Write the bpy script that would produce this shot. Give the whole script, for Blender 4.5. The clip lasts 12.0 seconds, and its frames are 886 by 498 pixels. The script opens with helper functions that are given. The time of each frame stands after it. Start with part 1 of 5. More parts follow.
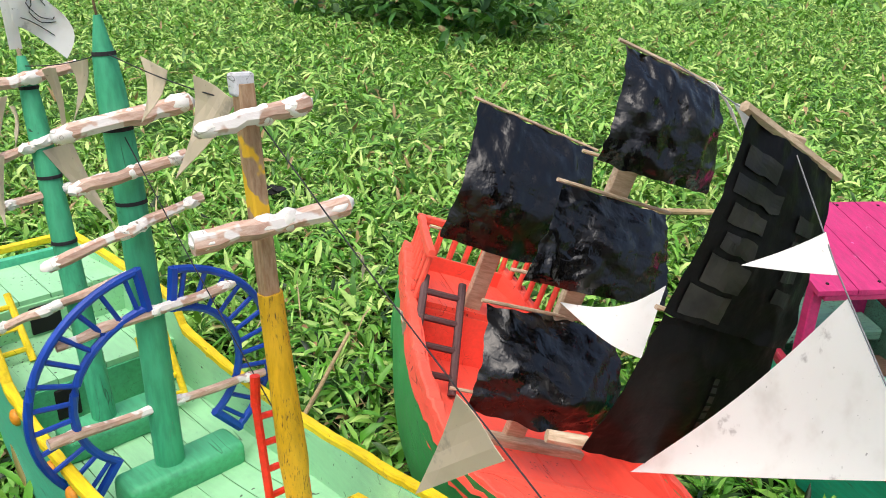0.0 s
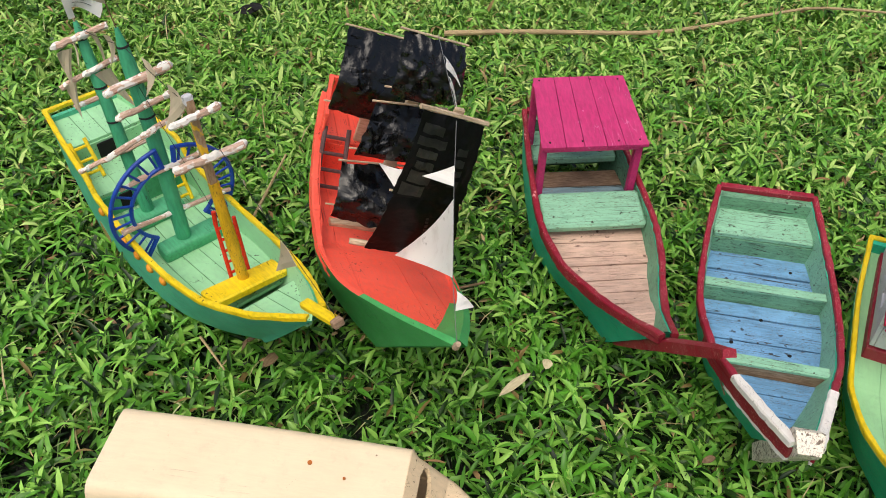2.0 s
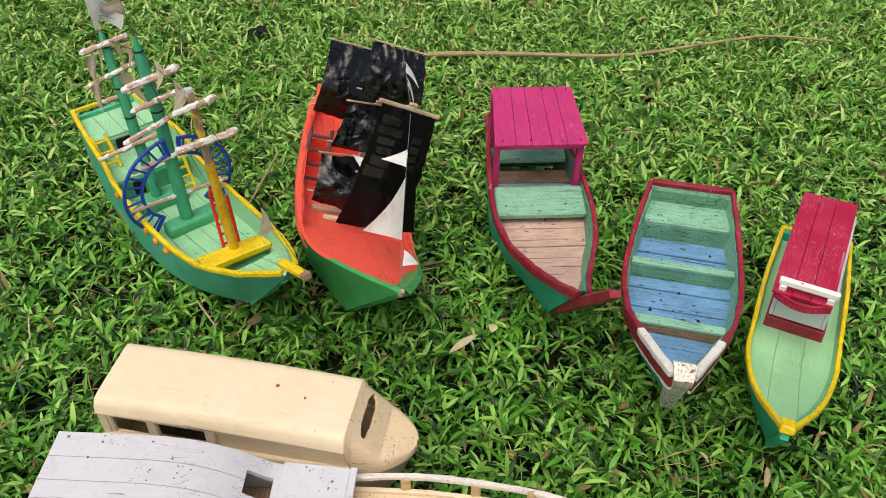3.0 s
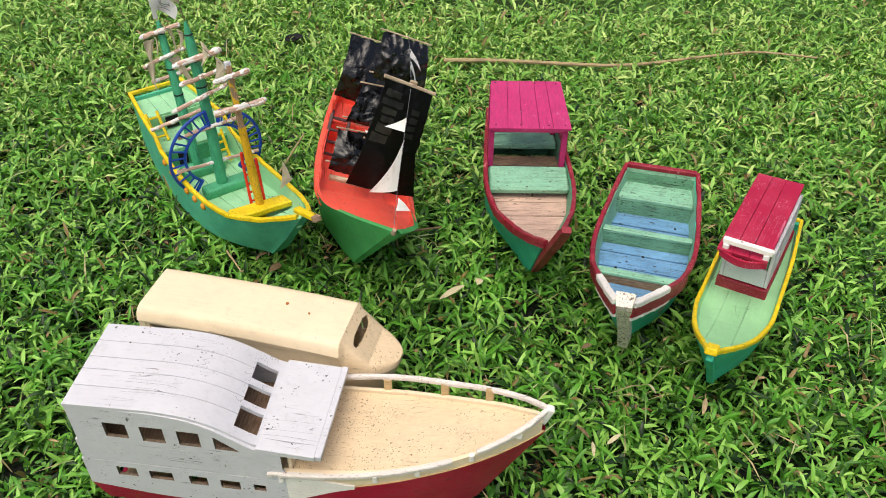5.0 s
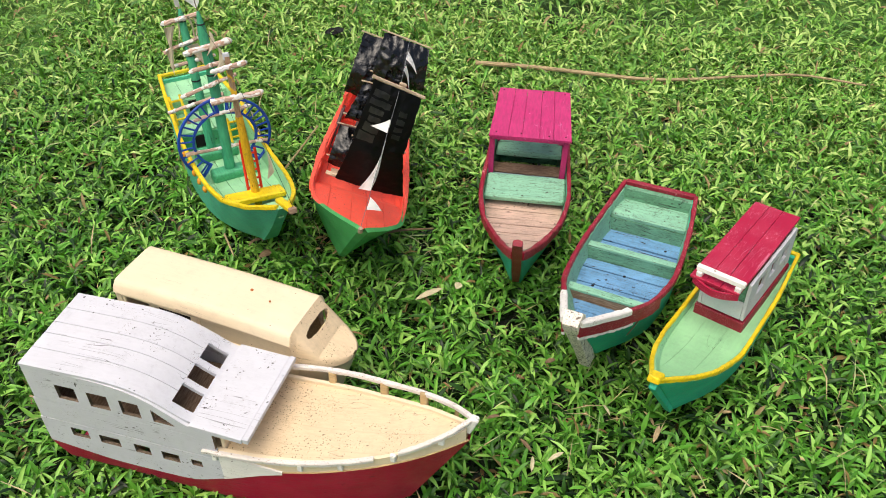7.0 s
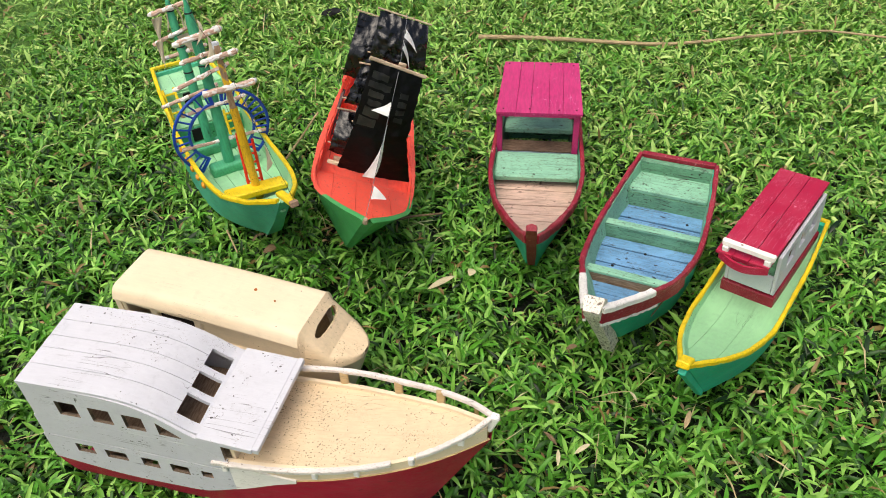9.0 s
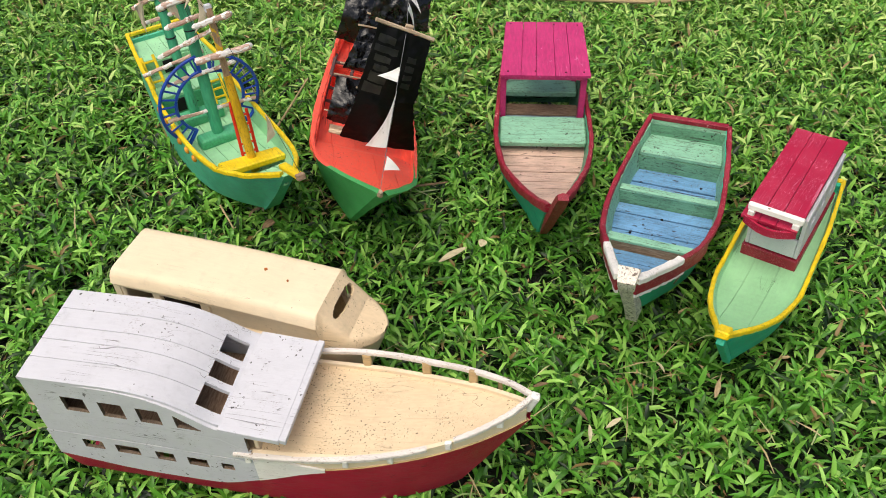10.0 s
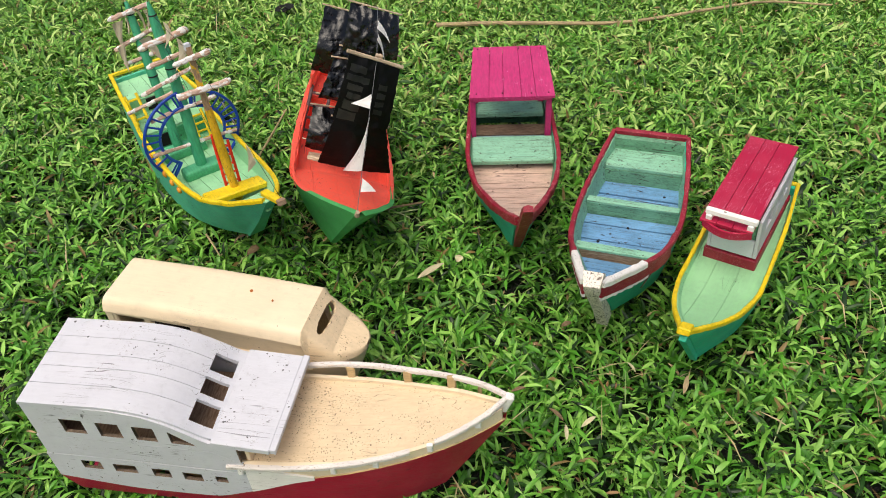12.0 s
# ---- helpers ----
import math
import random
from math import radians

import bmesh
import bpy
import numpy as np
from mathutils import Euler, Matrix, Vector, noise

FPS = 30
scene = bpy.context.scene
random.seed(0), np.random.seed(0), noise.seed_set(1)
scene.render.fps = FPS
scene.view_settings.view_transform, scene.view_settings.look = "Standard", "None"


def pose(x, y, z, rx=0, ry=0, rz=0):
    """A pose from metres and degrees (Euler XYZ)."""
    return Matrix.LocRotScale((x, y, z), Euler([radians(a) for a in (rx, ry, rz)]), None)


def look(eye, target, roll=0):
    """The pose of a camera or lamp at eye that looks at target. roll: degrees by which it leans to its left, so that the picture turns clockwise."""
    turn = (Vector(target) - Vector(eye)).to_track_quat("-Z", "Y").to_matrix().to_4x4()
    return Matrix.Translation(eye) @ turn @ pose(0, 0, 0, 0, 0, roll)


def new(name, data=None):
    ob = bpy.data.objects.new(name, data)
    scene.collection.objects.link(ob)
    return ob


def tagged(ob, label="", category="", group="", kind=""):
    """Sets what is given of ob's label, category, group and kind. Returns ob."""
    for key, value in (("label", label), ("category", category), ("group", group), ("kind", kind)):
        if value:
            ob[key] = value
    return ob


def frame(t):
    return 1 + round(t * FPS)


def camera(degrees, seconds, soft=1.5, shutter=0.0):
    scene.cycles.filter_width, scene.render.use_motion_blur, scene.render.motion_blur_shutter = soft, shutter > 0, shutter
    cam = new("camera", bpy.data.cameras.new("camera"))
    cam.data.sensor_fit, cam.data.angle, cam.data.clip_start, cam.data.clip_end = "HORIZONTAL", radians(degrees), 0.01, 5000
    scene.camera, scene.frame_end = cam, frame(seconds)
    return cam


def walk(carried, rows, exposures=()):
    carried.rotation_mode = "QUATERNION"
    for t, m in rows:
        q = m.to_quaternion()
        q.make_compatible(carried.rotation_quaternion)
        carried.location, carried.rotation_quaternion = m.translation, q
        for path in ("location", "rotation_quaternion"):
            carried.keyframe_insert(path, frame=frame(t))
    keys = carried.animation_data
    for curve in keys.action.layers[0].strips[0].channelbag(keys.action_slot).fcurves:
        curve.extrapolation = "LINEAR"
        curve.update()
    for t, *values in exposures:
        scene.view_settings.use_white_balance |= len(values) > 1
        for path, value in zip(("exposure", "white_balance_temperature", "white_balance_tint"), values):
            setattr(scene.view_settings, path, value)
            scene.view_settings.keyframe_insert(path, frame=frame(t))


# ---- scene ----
cam = camera(57.9, 12.0, soft=0.95)
PATH = [
    (0, (0.027, -0.006, 0.502), (0.051, 1.831, -0.288), 2.1),
    (0.2, (0.0335, -0.0135, 0.5738), (0.076, 1.7142, -0.4007), 3.19),
    (0.5, (0.031, -0.022, 0.721), (0.102, 1.539, -0.526), 3.5),
    (0.7, (0.0388, -0.0478, 0.8425), (0.1355, 1.4518, -0.6142), 3.65),
    (1, (0.105, -0.102, 0.915), (0.221, 1.321, -0.487), 3.8),
    (1.2, (0.1802, -0.1666, 0.9503), (0.2623, 1.2466, -0.4842), 3.16),
    (1.5, (0.254, -0.277, 0.971), (0.286, 1.135, -0.445), 2.3),
    (1.7, (0.2795, -0.3174, 0.9921), (0.2605, 1.0974, -0.4535), 1.44),
    (2, (0.262, -0.378, 0.977), (0.219, 1.041, -0.432), 1.5),
    (2.2, (0.2567, -0.4302, 0.9934), (0.2123, 1.005, -0.425), 1.56),
    (2.5, (0.273, -0.499, 1.013), (0.242, 0.951, -0.364), 2.1),
    (2.7, (0.3061, -0.5292, 1.0374), (0.256, 0.9282, -0.3238), 1.69),
    (3, (0.369, -0.585, 1.048), (0.278, 0.894, -0.296), 1.2),
    (3.5, (0.518, -0.692, 1.071), (0.313, 0.795, -0.25), -1.1),
    (3.7, (0.544, -0.733, 1.084), (0.299, 0.75, -0.236), -2.0),
    (5.3, (0.471, -0.836, 1.081), (0.28, 0.697, -0.188), 1.3),
    (5.5, (0.538, -0.83, 1.095), (0.284, 0.689, -0.18), 0.9),
    (6, (0.654, -0.82, 1.117), (0.301, 0.685, -0.152), 0.8),
    (6.5, (0.669, -0.791, 1.112), (0.277, 0.69, -0.173), 0.9),
    (7, (0.681, -0.798, 1.105), (0.282, 0.682, -0.18), 0.9),
    (8.8, (0.676, -0.735, 1.072), (0.256, 0.69, -0.267), -2.6),
    (9, (0.671, -0.734, 1.074), (0.246, 0.7, -0.254), -3.0),
    (9.5, (0.595, -0.701, 1.059), (0.218, 0.713, -0.304), -2.7),
    (10, (0.561, -0.705, 1.047), (0.252, 0.693, -0.35), -1.8),
    (10.5, (0.537, -0.722, 1.044), (0.275, 0.685, -0.354), -1.4),
    (11, (0.544, -0.727, 1.05), (0.264, 0.698, -0.325), -3.0),
    (11.5, (0.569, -0.741, 1.059), (0.28, 0.701, -0.296), -3.4),
    (12, (0.595, -0.761, 1.08), (0.306, 0.685, -0.271), -3.6),
]
walk(cam, [(t, look(eye, target, roll)) for t, eye, target, roll in PATH], exposures=[(0.0, 0.66, 6450, 10), (1.0, 0.53, 6600, 10), (1.5, 0.44, 6800, 9), (2.0, 0.22, 6800, 9), (2.5, 0.11, 6800, 9), (3.0, 0.14, 6800, 9), (3.7, 0.25, 6800, 9), (5.5, 0.36, 6800, 9), (7.0, 0.44, 6800, 9), (9.0, 0.38, 6800, 9), (10.5, 0.27, 6800, 9), (12.0, 0.29, 6800, 9)])


# ---------------------------------------------------------------- world, sun
world = bpy.data.worlds.new("sky")
scene.world = world
world.use_nodes = True
wn = world.node_tree.nodes
sky = wn.new("ShaderNodeTexSky")
sky.sky_type, sky.sun_disc = "NISHITA", False
SUN_UP, SUN_ROUND = 70.0, 208.0
sky.sun_elevation, sky.sun_rotation = radians(SUN_UP), radians(SUN_ROUND)
sky.dust_density, sky.air_density, sky.ozone_density = 5.0, 0.8, 0.4
world.node_tree.links.new(sky.outputs[0], wn["Background"].inputs[0])
wn["Background"].inputs[1].default_value = 0.125
sun = new("sun", bpy.data.lights.new("sun", "SUN"))
sun.data.energy, sun.data.angle, sun.data.color = 1.5, radians(66), (1.0, 0.97, 0.91)
sun.matrix_world = look((0, 0, 0), (-math.sin(radians(SUN_ROUND)) * math.cos(radians(SUN_UP)), -math.cos(radians(SUN_ROUND)) * math.cos(radians(SUN_UP)), -math.sin(radians(SUN_UP))))


# ---------------------------------------------------------------- materials
def lin(r, g, b):
    """Linear colour from 0..255 values."""
    return tuple(((c / 255 + 0.055) / 1.055) ** 2.4 if c > 10 else c / 255 / 12.92 for c in (r, g, b)) + (1.0,)


class Nodes:
    def __init__(self, name):
        self.mat = bpy.data.materials.new(name)
        self.mat.use_nodes = True
        self.tree = self.mat.node_tree
        self.bsdf = self.tree.nodes["Principled BSDF"]
        self.co = self.tree.nodes.new("ShaderNodeTexCoord").outputs["Object"]

    def put(self, kind, **inputs):
        node = self.tree.nodes.new(kind)
        for key, value in inputs.items():
            self.feed(node.inputs[key.replace("_", " ")], value)
        return node

    def feed(self, socket, value):
        if isinstance(value, bpy.types.NodeSocket):
            self.tree.links.new(value, socket)
        else:
            socket.default_value = value

    def noise(self, scale, detail=3.0, rough=0.55, stretch=None, w=0.0):
        co = self.co
        if stretch:
            m = self.put("ShaderNodeMapping")
            m.inputs["Scale"].default_value = stretch
            self.tree.links.new(self.co, m.inputs["Vector"])
            co = m.outputs[0]
        n = self.tree.nodes.new("ShaderNodeTexNoise")
        n.noise_dimensions = "4D"
        self.feed(n.inputs["Vector"], co)
        n.inputs["Scale"].default_value, n.inputs["Detail"].default_value, n.inputs["Roughness"].default_value = scale, detail, rough
        n.inputs["W"].default_value = w
        return n.outputs["Fac"]

    def ramp(self, fac, a, b, lo=0.0, hi=1.0):
        n = self.tree.nodes.new("ShaderNodeMapRange")
        n.interpolation_type = "SMOOTHSTEP"
        for i, v in enumerate((fac, a, b, lo, hi)):
            self.feed(n.inputs[i], v)
        return n.outputs[0]

    def mix(self, fac, a, b, how="MIX"):
        n = self.tree.nodes.new("ShaderNodeMix")
        n.data_type, n.blend_type = "RGBA", how
        self.feed(n.inputs[0], fac)
        self.feed(n.inputs[6], a)
        self.feed(n.inputs[7], b)
        return n.outputs[2]

    def math(self, how, a, b=0.0):
        n = self.tree.nodes.new("ShaderNodeMath")
        n.operation = how
        self.feed(n.inputs[0], a)
        self.feed(n.inputs[1], b)
        return n.outputs[0]

    def bump(self, height, strength, distance):
        n = self.put("ShaderNodeBump", Strength=strength, Distance=distance, Height=height)
        self.tree.links.new(n.outputs[0], self.bsdf.inputs["Normal"])

    def random(self):
        return self.tree.nodes.new("ShaderNodeObjectInfo").outputs["Random"]


def hsv(n, colour, h=0.5, s=1.0, v=1.0):
    return n.put("ShaderNodeHueSaturation", Hue=h, Saturation=s, Value=v, Color=colour).outputs[0]


def painted(name, rgb, bare=(150, 125, 105), wear=0.3, rough=0.5, specks=0.35, along=(1, 6, 6), fade=0.25, dirt=(40, 32, 25), streaky=0.14, dot=1.0, cracks=0.0, grimy=0.4):
    """Brushed paint on rough wood: streaks along the grain, worn spots, clusters of dirt dots, small cracks."""
    n = Nodes(name)
    base = lin(*rgb)
    pale = tuple(min(1.0, c * 1.15 + 0.03) for c in base[:3]) + (1.0,)
    deep = tuple(c * (1 - 2 * streaky) for c in base[:3]) + (1.0,)
    streak = n.noise(38, 4, 0.6, along)
    col = n.mix(n.ramp(streak, 0.32, 0.68), deep, base)
    col = n.mix(n.math("MULTIPLY", n.ramp(n.noise(16, 3, 0.5), 0.42, 0.7), fade * 2), col, pale)
    grime = n.ramp(n.noise(60 if grimy < 0.5 else 32, 5, 0.72, None if grimy < 0.5 else tuple(a ** 0.5 for a in along), 2.0), 0.5, 0.8 if grimy < 0.5 else 0.72, 0.0, grimy)
    col = n.mix(grime, col, tuple(c * (0.62 if grimy < 0.5 else 0.3) for c in base[:3]) + (1.0,))
    grain = n.noise(150, 5, 0.65, along, 3.0)
    worn = n.math("MULTIPLY", n.ramp(grain, 0.60 - 0.07 * wear, 0.66), n.ramp(n.noise(24, 3, 0.6, None, 7.0), 0.64 - 0.30 * wear, 0.74 - 0.24 * wear))
    col = n.mix(worn, col, lin(*bare))
    fine = n.ramp(n.noise(230 * dot, 1.5, 0.5, None, 5.0), 0.665 - 0.045 * specks, 0.69 - 0.045 * specks)
    spots = n.math("MULTIPLY", fine, n.ramp(n.noise(13, 5, 0.72, None, 8.0), 0.62 - 0.14 * specks, 0.68 - 0.14 * specks))
    lone = n.ramp(n.noise(110 * dot, 1.0, 0.5, None, 6.0), 0.79 - 0.06 * specks, 0.81 - 0.06 * specks)
    spots = n.math("MAXIMUM", spots, lone)
    col = n.mix(n.math("MULTIPLY", spots, 0.85), col, lin(*dirt))
    line = n.noise(14, 1, 0.3, tuple(0.25 if a == 1 else a * 1.2 for a in along), 13.0)
    crack = n.math("MULTIPLY", n.ramp(line, 0.494, 0.504), n.ramp(line, 0.514, 0.504))
    crack = n.math("MULTIPLY", crack, n.ramp(n.noise(14, 2, 0.5, None, 15.0), 0.56 - 0.16 * cracks, 0.62 - 0.14 * cracks))
    col = n.mix(n.math("MULTIPLY", crack, 0.6 + 0.25 * cracks), col, lin(*dirt))
    n.feed(n.bsdf.inputs["Base Color"], col)
    n.feed(n.bsdf.inputs["Roughness"], n.ramp(streak, 0.2, 0.8, rough - 0.08, rough + 0.14))
    n.bsdf.inputs["Specular IOR Level"].default_value = 0.4
    n.bump(n.math("ADD", n.math("MULTIPLY", grain, 0.5), n.math("SUBTRACT", n.math("MULTIPLY", streak, 0.5), n.math("ADD", n.math("MULTIPLY", worn, 0.5), crack))), 0.5, 0.0012)
    return n.mat


def bare_wood(name, a, b, along=(6, 1, 6), rough=0.75, white=0.0, rest=(228, 222, 218)):
    """Unpainted wood or bamboo: fibres along one axis, dark flecks, optional rests of paint."""
    n = Nodes(name)
    fibre = n.noise(60, 5, 0.65, along)
    col = n.mix(n.ramp(fibre, 0.3, 0.7), lin(*a), lin(*b))
    col = n.mix(n.ramp(n.noise(22, 3, 0.5, None, 4.0), 0.45, 0.75, 0, 0.55), col, lin(*[int(c * 0.62) for c in a]))
    if white:
        col = n.mix(n.ramp(n.noise(34, 3, 0.6, None, 9.0), 0.62 - white * 0.2, 0.66 - white * 0.2), col, lin(*rest))
    n.feed(n.bsdf.inputs["Base Color"], col)
    n.bsdf.inputs["Roughness"].default_value = rough
    n.bump(fibre, 0.6, 0.001)
    return n.mat


def paper(name, rgb, stain=(150, 130, 105)):
    n = Nodes(name)
    col = n.mix(n.ramp(n.noise(25, 4, 0.6), 0.5, 0.8, 0, 0.25), lin(*rgb), lin(*stain))
    col = n.mix(n.ramp(n.noise(300, 2, 0.5, None, 3.0), 0.68, 0.76, 0, 0.5), col, lin(90, 80, 70))
    col = n.mix(n.ramp(n.noise(34, 5, 0.65, None, 5.0), 0.62, 0.7, 0, 0.45), col, lin(128, 120, 112))
    n.feed(n.bsdf.inputs["Base Color"], col)
    n.bsdf.inputs["Roughness"].default_value = 0.7
    n.bsdf.inputs["Specular IOR Level"].default_value = 0.25
    n.bump(n.noise(30, 3, 0.5), 0.3, 0.001)
    tr = n.put("ShaderNodeBsdfTranslucent", Color=col)
    mx = n.put("ShaderNodeMixShader", Fac=0.35)
    n.tree.links.new(n.bsdf.outputs[0], mx.inputs[1])
    n.tree.links.new(tr.outputs[0], mx.inputs[2])
    n.tree.links.new(mx.outputs[0], n.tree.nodes["Material Output"].inputs["Surface"])
    return n.mat


def plastic_sheet(name, rgb, rough=0.2, ripple=1.0, gloss=0.42):
    n = Nodes(name)
    dust = n.ramp(n.noise(40, 5, 0.7, None, 2.0), 0.55, 0.85, 0.0, 0.12)
    col = n.mix(dust, lin(*rgb), lin(40, 39, 38))
    n.feed(n.bsdf.inputs["Base Color"], col)
    n.feed(n.bsdf.inputs["Roughness"], n.ramp(n.noise(30, 4, 0.6, None, 6.0), 0.3, 0.75, rough, rough + 0.25))
    n.bsdf.inputs["Specular IOR Level"].default_value = gloss
    folds = n.math("ABSOLUTE", n.math("SUBTRACT", n.noise(14, 4, 0.5, (1, 1, 1.6), 1.0), 0.5))
    crease = n.math("ADD", n.math("MULTIPLY", folds, 1.6), n.math("MULTIPLY", n.noise(70, 3, 0.6, (1, 1.3, 1), 4.0), 0.25))
    n.bump(crease, 0.6 * ripple, 0.008)
    return n.mat


def plain(name, rgb, rough=0.6, grain=0.12):
    n = Nodes(name)
    c = lin(*rgb)
    col = n.mix(n.ramp(n.noise(45, 4, 0.6), 0.35, 0.7), tuple(x * (1 - 2 * grain) for x in c[:3]) + (1.0,), c)
    n.feed(n.bsdf.inputs["Base Color"], col)
    n.bsdf.inputs["Roughness"].default_value = rough
    n.bump(n.noise(160, 3, 0.6), 0.3, 0.0006)
    return n.mat


def leafy(name, dark, mid, pale, rough=0.4, dry=0.04, gloss=0.45, straw=(150, 128, 88), glow=0.14):
    """Leaves: every island has its own green, the lawn yellows in broad patches, a few leaves are dry."""
    n = Nodes(name)
    isl = n.tree.nodes.new("ShaderNodeNewGeometry").outputs["Random Per Island"]
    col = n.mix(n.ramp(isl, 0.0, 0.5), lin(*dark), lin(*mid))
    col = n.mix(n.ramp(isl, 0.5, 1.0 - dry), col, lin(*pale))
    patch = n.math("MULTIPLY", n.ramp(n.noise(3.0, 5, 0.7), 0.48, 0.72), n.ramp(isl, 0.15, 0.6))
    col = n.mix(n.math("MULTIPLY", patch, 0.5), col, lin(*pale))
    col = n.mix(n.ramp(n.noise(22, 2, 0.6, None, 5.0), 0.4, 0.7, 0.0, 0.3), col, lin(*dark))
    withered = n.ramp(n.noise(5, 4, 0.7, None, 9.0), 0.5, 0.75, 0.6, 4.0)
    col = n.mix(n.ramp(n.math("MULTIPLY", n.math("SUBTRACT", 1.0, isl), 1.0), n.math("MULTIPLY", withered, dry), n.math("MULTIPLY", withered, dry * 0.8)), col, lin(*straw))
    n.feed(n.bsdf.inputs["Base Color"], col)
    n.feed(n.bsdf.inputs["Roughness"], n.ramp(n.noise(60, 2, 0.5, None, 3.0), 0.3, 0.7, rough - 0.06, rough + 0.12))
    n.bsdf.inputs["Specular IOR Level"].default_value = gloss
    out = n.tree.nodes["Material Output"]
    tr = n.put("ShaderNodeBsdfTranslucent", Color=hsv(n, col, h=0.485, s=1.1, v=1.4))
    mx = n.put("ShaderNodeMixShader", Fac=glow)
    n.tree.links.new(n.bsdf.outputs[0], mx.inputs[1])
    n.tree.links.new(tr.outputs[0], mx.inputs[2])
    n.tree.links.new(mx.outputs[0], out.inputs["Surface"])
    return n.mat


def soil(name):
    n = Nodes(name)
    # Near the boats the soil is near-black, painting shade between the blades.
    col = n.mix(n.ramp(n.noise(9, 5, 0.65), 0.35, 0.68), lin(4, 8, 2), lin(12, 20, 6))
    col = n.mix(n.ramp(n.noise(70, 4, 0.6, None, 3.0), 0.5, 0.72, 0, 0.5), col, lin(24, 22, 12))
    turf = n.mix(n.ramp(n.noise(3.5, 6, 0.7, None, 6.0), 0.35, 0.65), lin(76, 120, 44), lin(118, 160, 68))
    turf = n.mix(n.ramp(n.noise(45, 4, 0.7, None, 7.0), 0.45, 0.6, 0, 0.7), turf, lin(48, 84, 28))
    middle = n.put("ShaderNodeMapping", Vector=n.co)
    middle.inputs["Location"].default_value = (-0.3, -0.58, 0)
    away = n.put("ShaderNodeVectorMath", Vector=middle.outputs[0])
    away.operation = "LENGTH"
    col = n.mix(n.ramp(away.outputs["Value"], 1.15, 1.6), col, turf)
    n.feed(n.bsdf.inputs["Base Color"], col)
    n.bsdf.inputs["Roughness"].default_value = 0.95
    n.bump(n.noise(60, 6, 0.7), 1.0, 0.02)
    return n.mat


TEAL = painted("teal_hull_paint", (82, 188, 152), wear=0.2, specks=0.3)
GREEN = painted("green_hull_paint", (74, 174, 96), wear=0.15, specks=0.2)
SEA = painted("sea_green_hull_paint", (38, 188, 150), wear=0.25, specks=0.3)
MINT = painted("mint_deck_paint", (154, 210, 162), wear=0.12, specks=0.8, streaky=0.05, dot=1.1)
MINT_CLEAN = painted("clean_mint_deck_paint", (150, 204, 152), wear=0.1, specks=0.1, streaky=0.05, dot=0.9)
MINT_PALE = painted("pale_mint_seat_paint", (140, 196, 164), bare=(86, 84, 66), wear=0.95, specks=0.75, along=(6, 1, 6), dot=0.6, cracks=1.3, streaky=0.08, grimy=0.52)
MINT_OLD = painted("worn_mint_paint", (112, 168, 134), bare=(62, 58, 44), wear=1.15, specks=0.8, along=(6, 1, 6), dot=0.7, cracks=1.8, grimy=0.65)
MAST_GREEN = painted("mast_green_paint", (68, 170, 126), wear=0.12, specks=0.15, along=(6, 6, 1))
BLOCK_GREEN = painted("block_green_paint", (82, 178, 130), wear=0.1, specks=0.2)
YELLOW = painted("yellow_paint", (240, 206, 22), bare=(120, 95, 50), wear=0.3, specks=0.25)
YELLOW_OLD = painted("worn_yellow_paint", (222, 172, 26), bare=(96, 74, 40), wear=0.85, specks=0.5, along=(6, 6, 1))
ORANGE = painted("orange_paint", (228, 148, 36), wear=0.3, specks=0.3)
RED = painted("red_deck_paint", (255, 98, 78), wear=0.15, specks=0.5, fade=0.12, dirt=(96, 16, 10), dot=1.1, cracks=0.15, streaky=0.05)
RED_TOY = painted("red_toy_plastic", (232, 54, 30), wear=0.0, specks=0.1, rough=0.4)
CRIMSON = painted("crimson_trim_paint", (148, 20, 46), bare=(196, 140, 130), wear=0.75, specks=0.5, dot=0.7, dirt=(206, 140, 140))
PINK = painted("pink_roof_paint", (194, 48, 112), bare=(214, 150, 176), wear=0.3, specks=0.25, dot=0.6, dirt=(216, 130, 170), fade=0.12)
ROOF_RED = painted("cherry_roof_paint", (172, 16, 60), bare=(222, 140, 160), wear=0.75, specks=0.4, dot=0.45, dirt=(224, 142, 166), streaky=0.06)
MAROON = painted("maroon_hull_paint", (184, 8, 60), bare=(120, 70, 62), wear=0.42, specks=0.45, dot=0.7, dirt=(70, 14, 26), streaky=0.1)
WHITE = painted("white_paint", (205, 205, 210), bare=(122, 106, 92), wear=0.42, specks=0.6, rough=0.55, fade=0.1, streaky=0.025, dot=0.95, cracks=0.3)
WHITE_OLD = painted("chipped_white_paint", (240, 235, 228), bare=(112, 92, 74), wear=0.5, specks=0.5, streaky=0.04, rough=0.6, dot=0.7, dirt=(126, 106, 88), cracks=0.3)
WHITE_RAIL = painted("worn_white_rail_paint", (222, 214, 206), bare=(150, 124, 98), wear=0.75, specks=0.5, rough=0.6, dot=0.7, dirt=(112, 90, 70), cracks=0.3, streaky=0.05)
CREAM = painted("cream_paint", (233, 214, 182), bare=(196, 160, 116), wear=0.12, specks=0.15, fade=0.12, dirt=(110, 76, 48), streaky=0.03, dot=1.4, cracks=-0.2)
CREAM_DECK = painted("speckled_cream_paint", (224, 200, 164), bare=(150, 112, 70), wear=0.5, specks=0.95, fade=0.12, dirt=(78, 54, 34), streaky=0.05, dot=1.5, cracks=0.25)
CREAM_RAW = painted("unprimed_cream", (196, 168, 122), bare=(150, 120, 80), wear=0.5, specks=0.4)
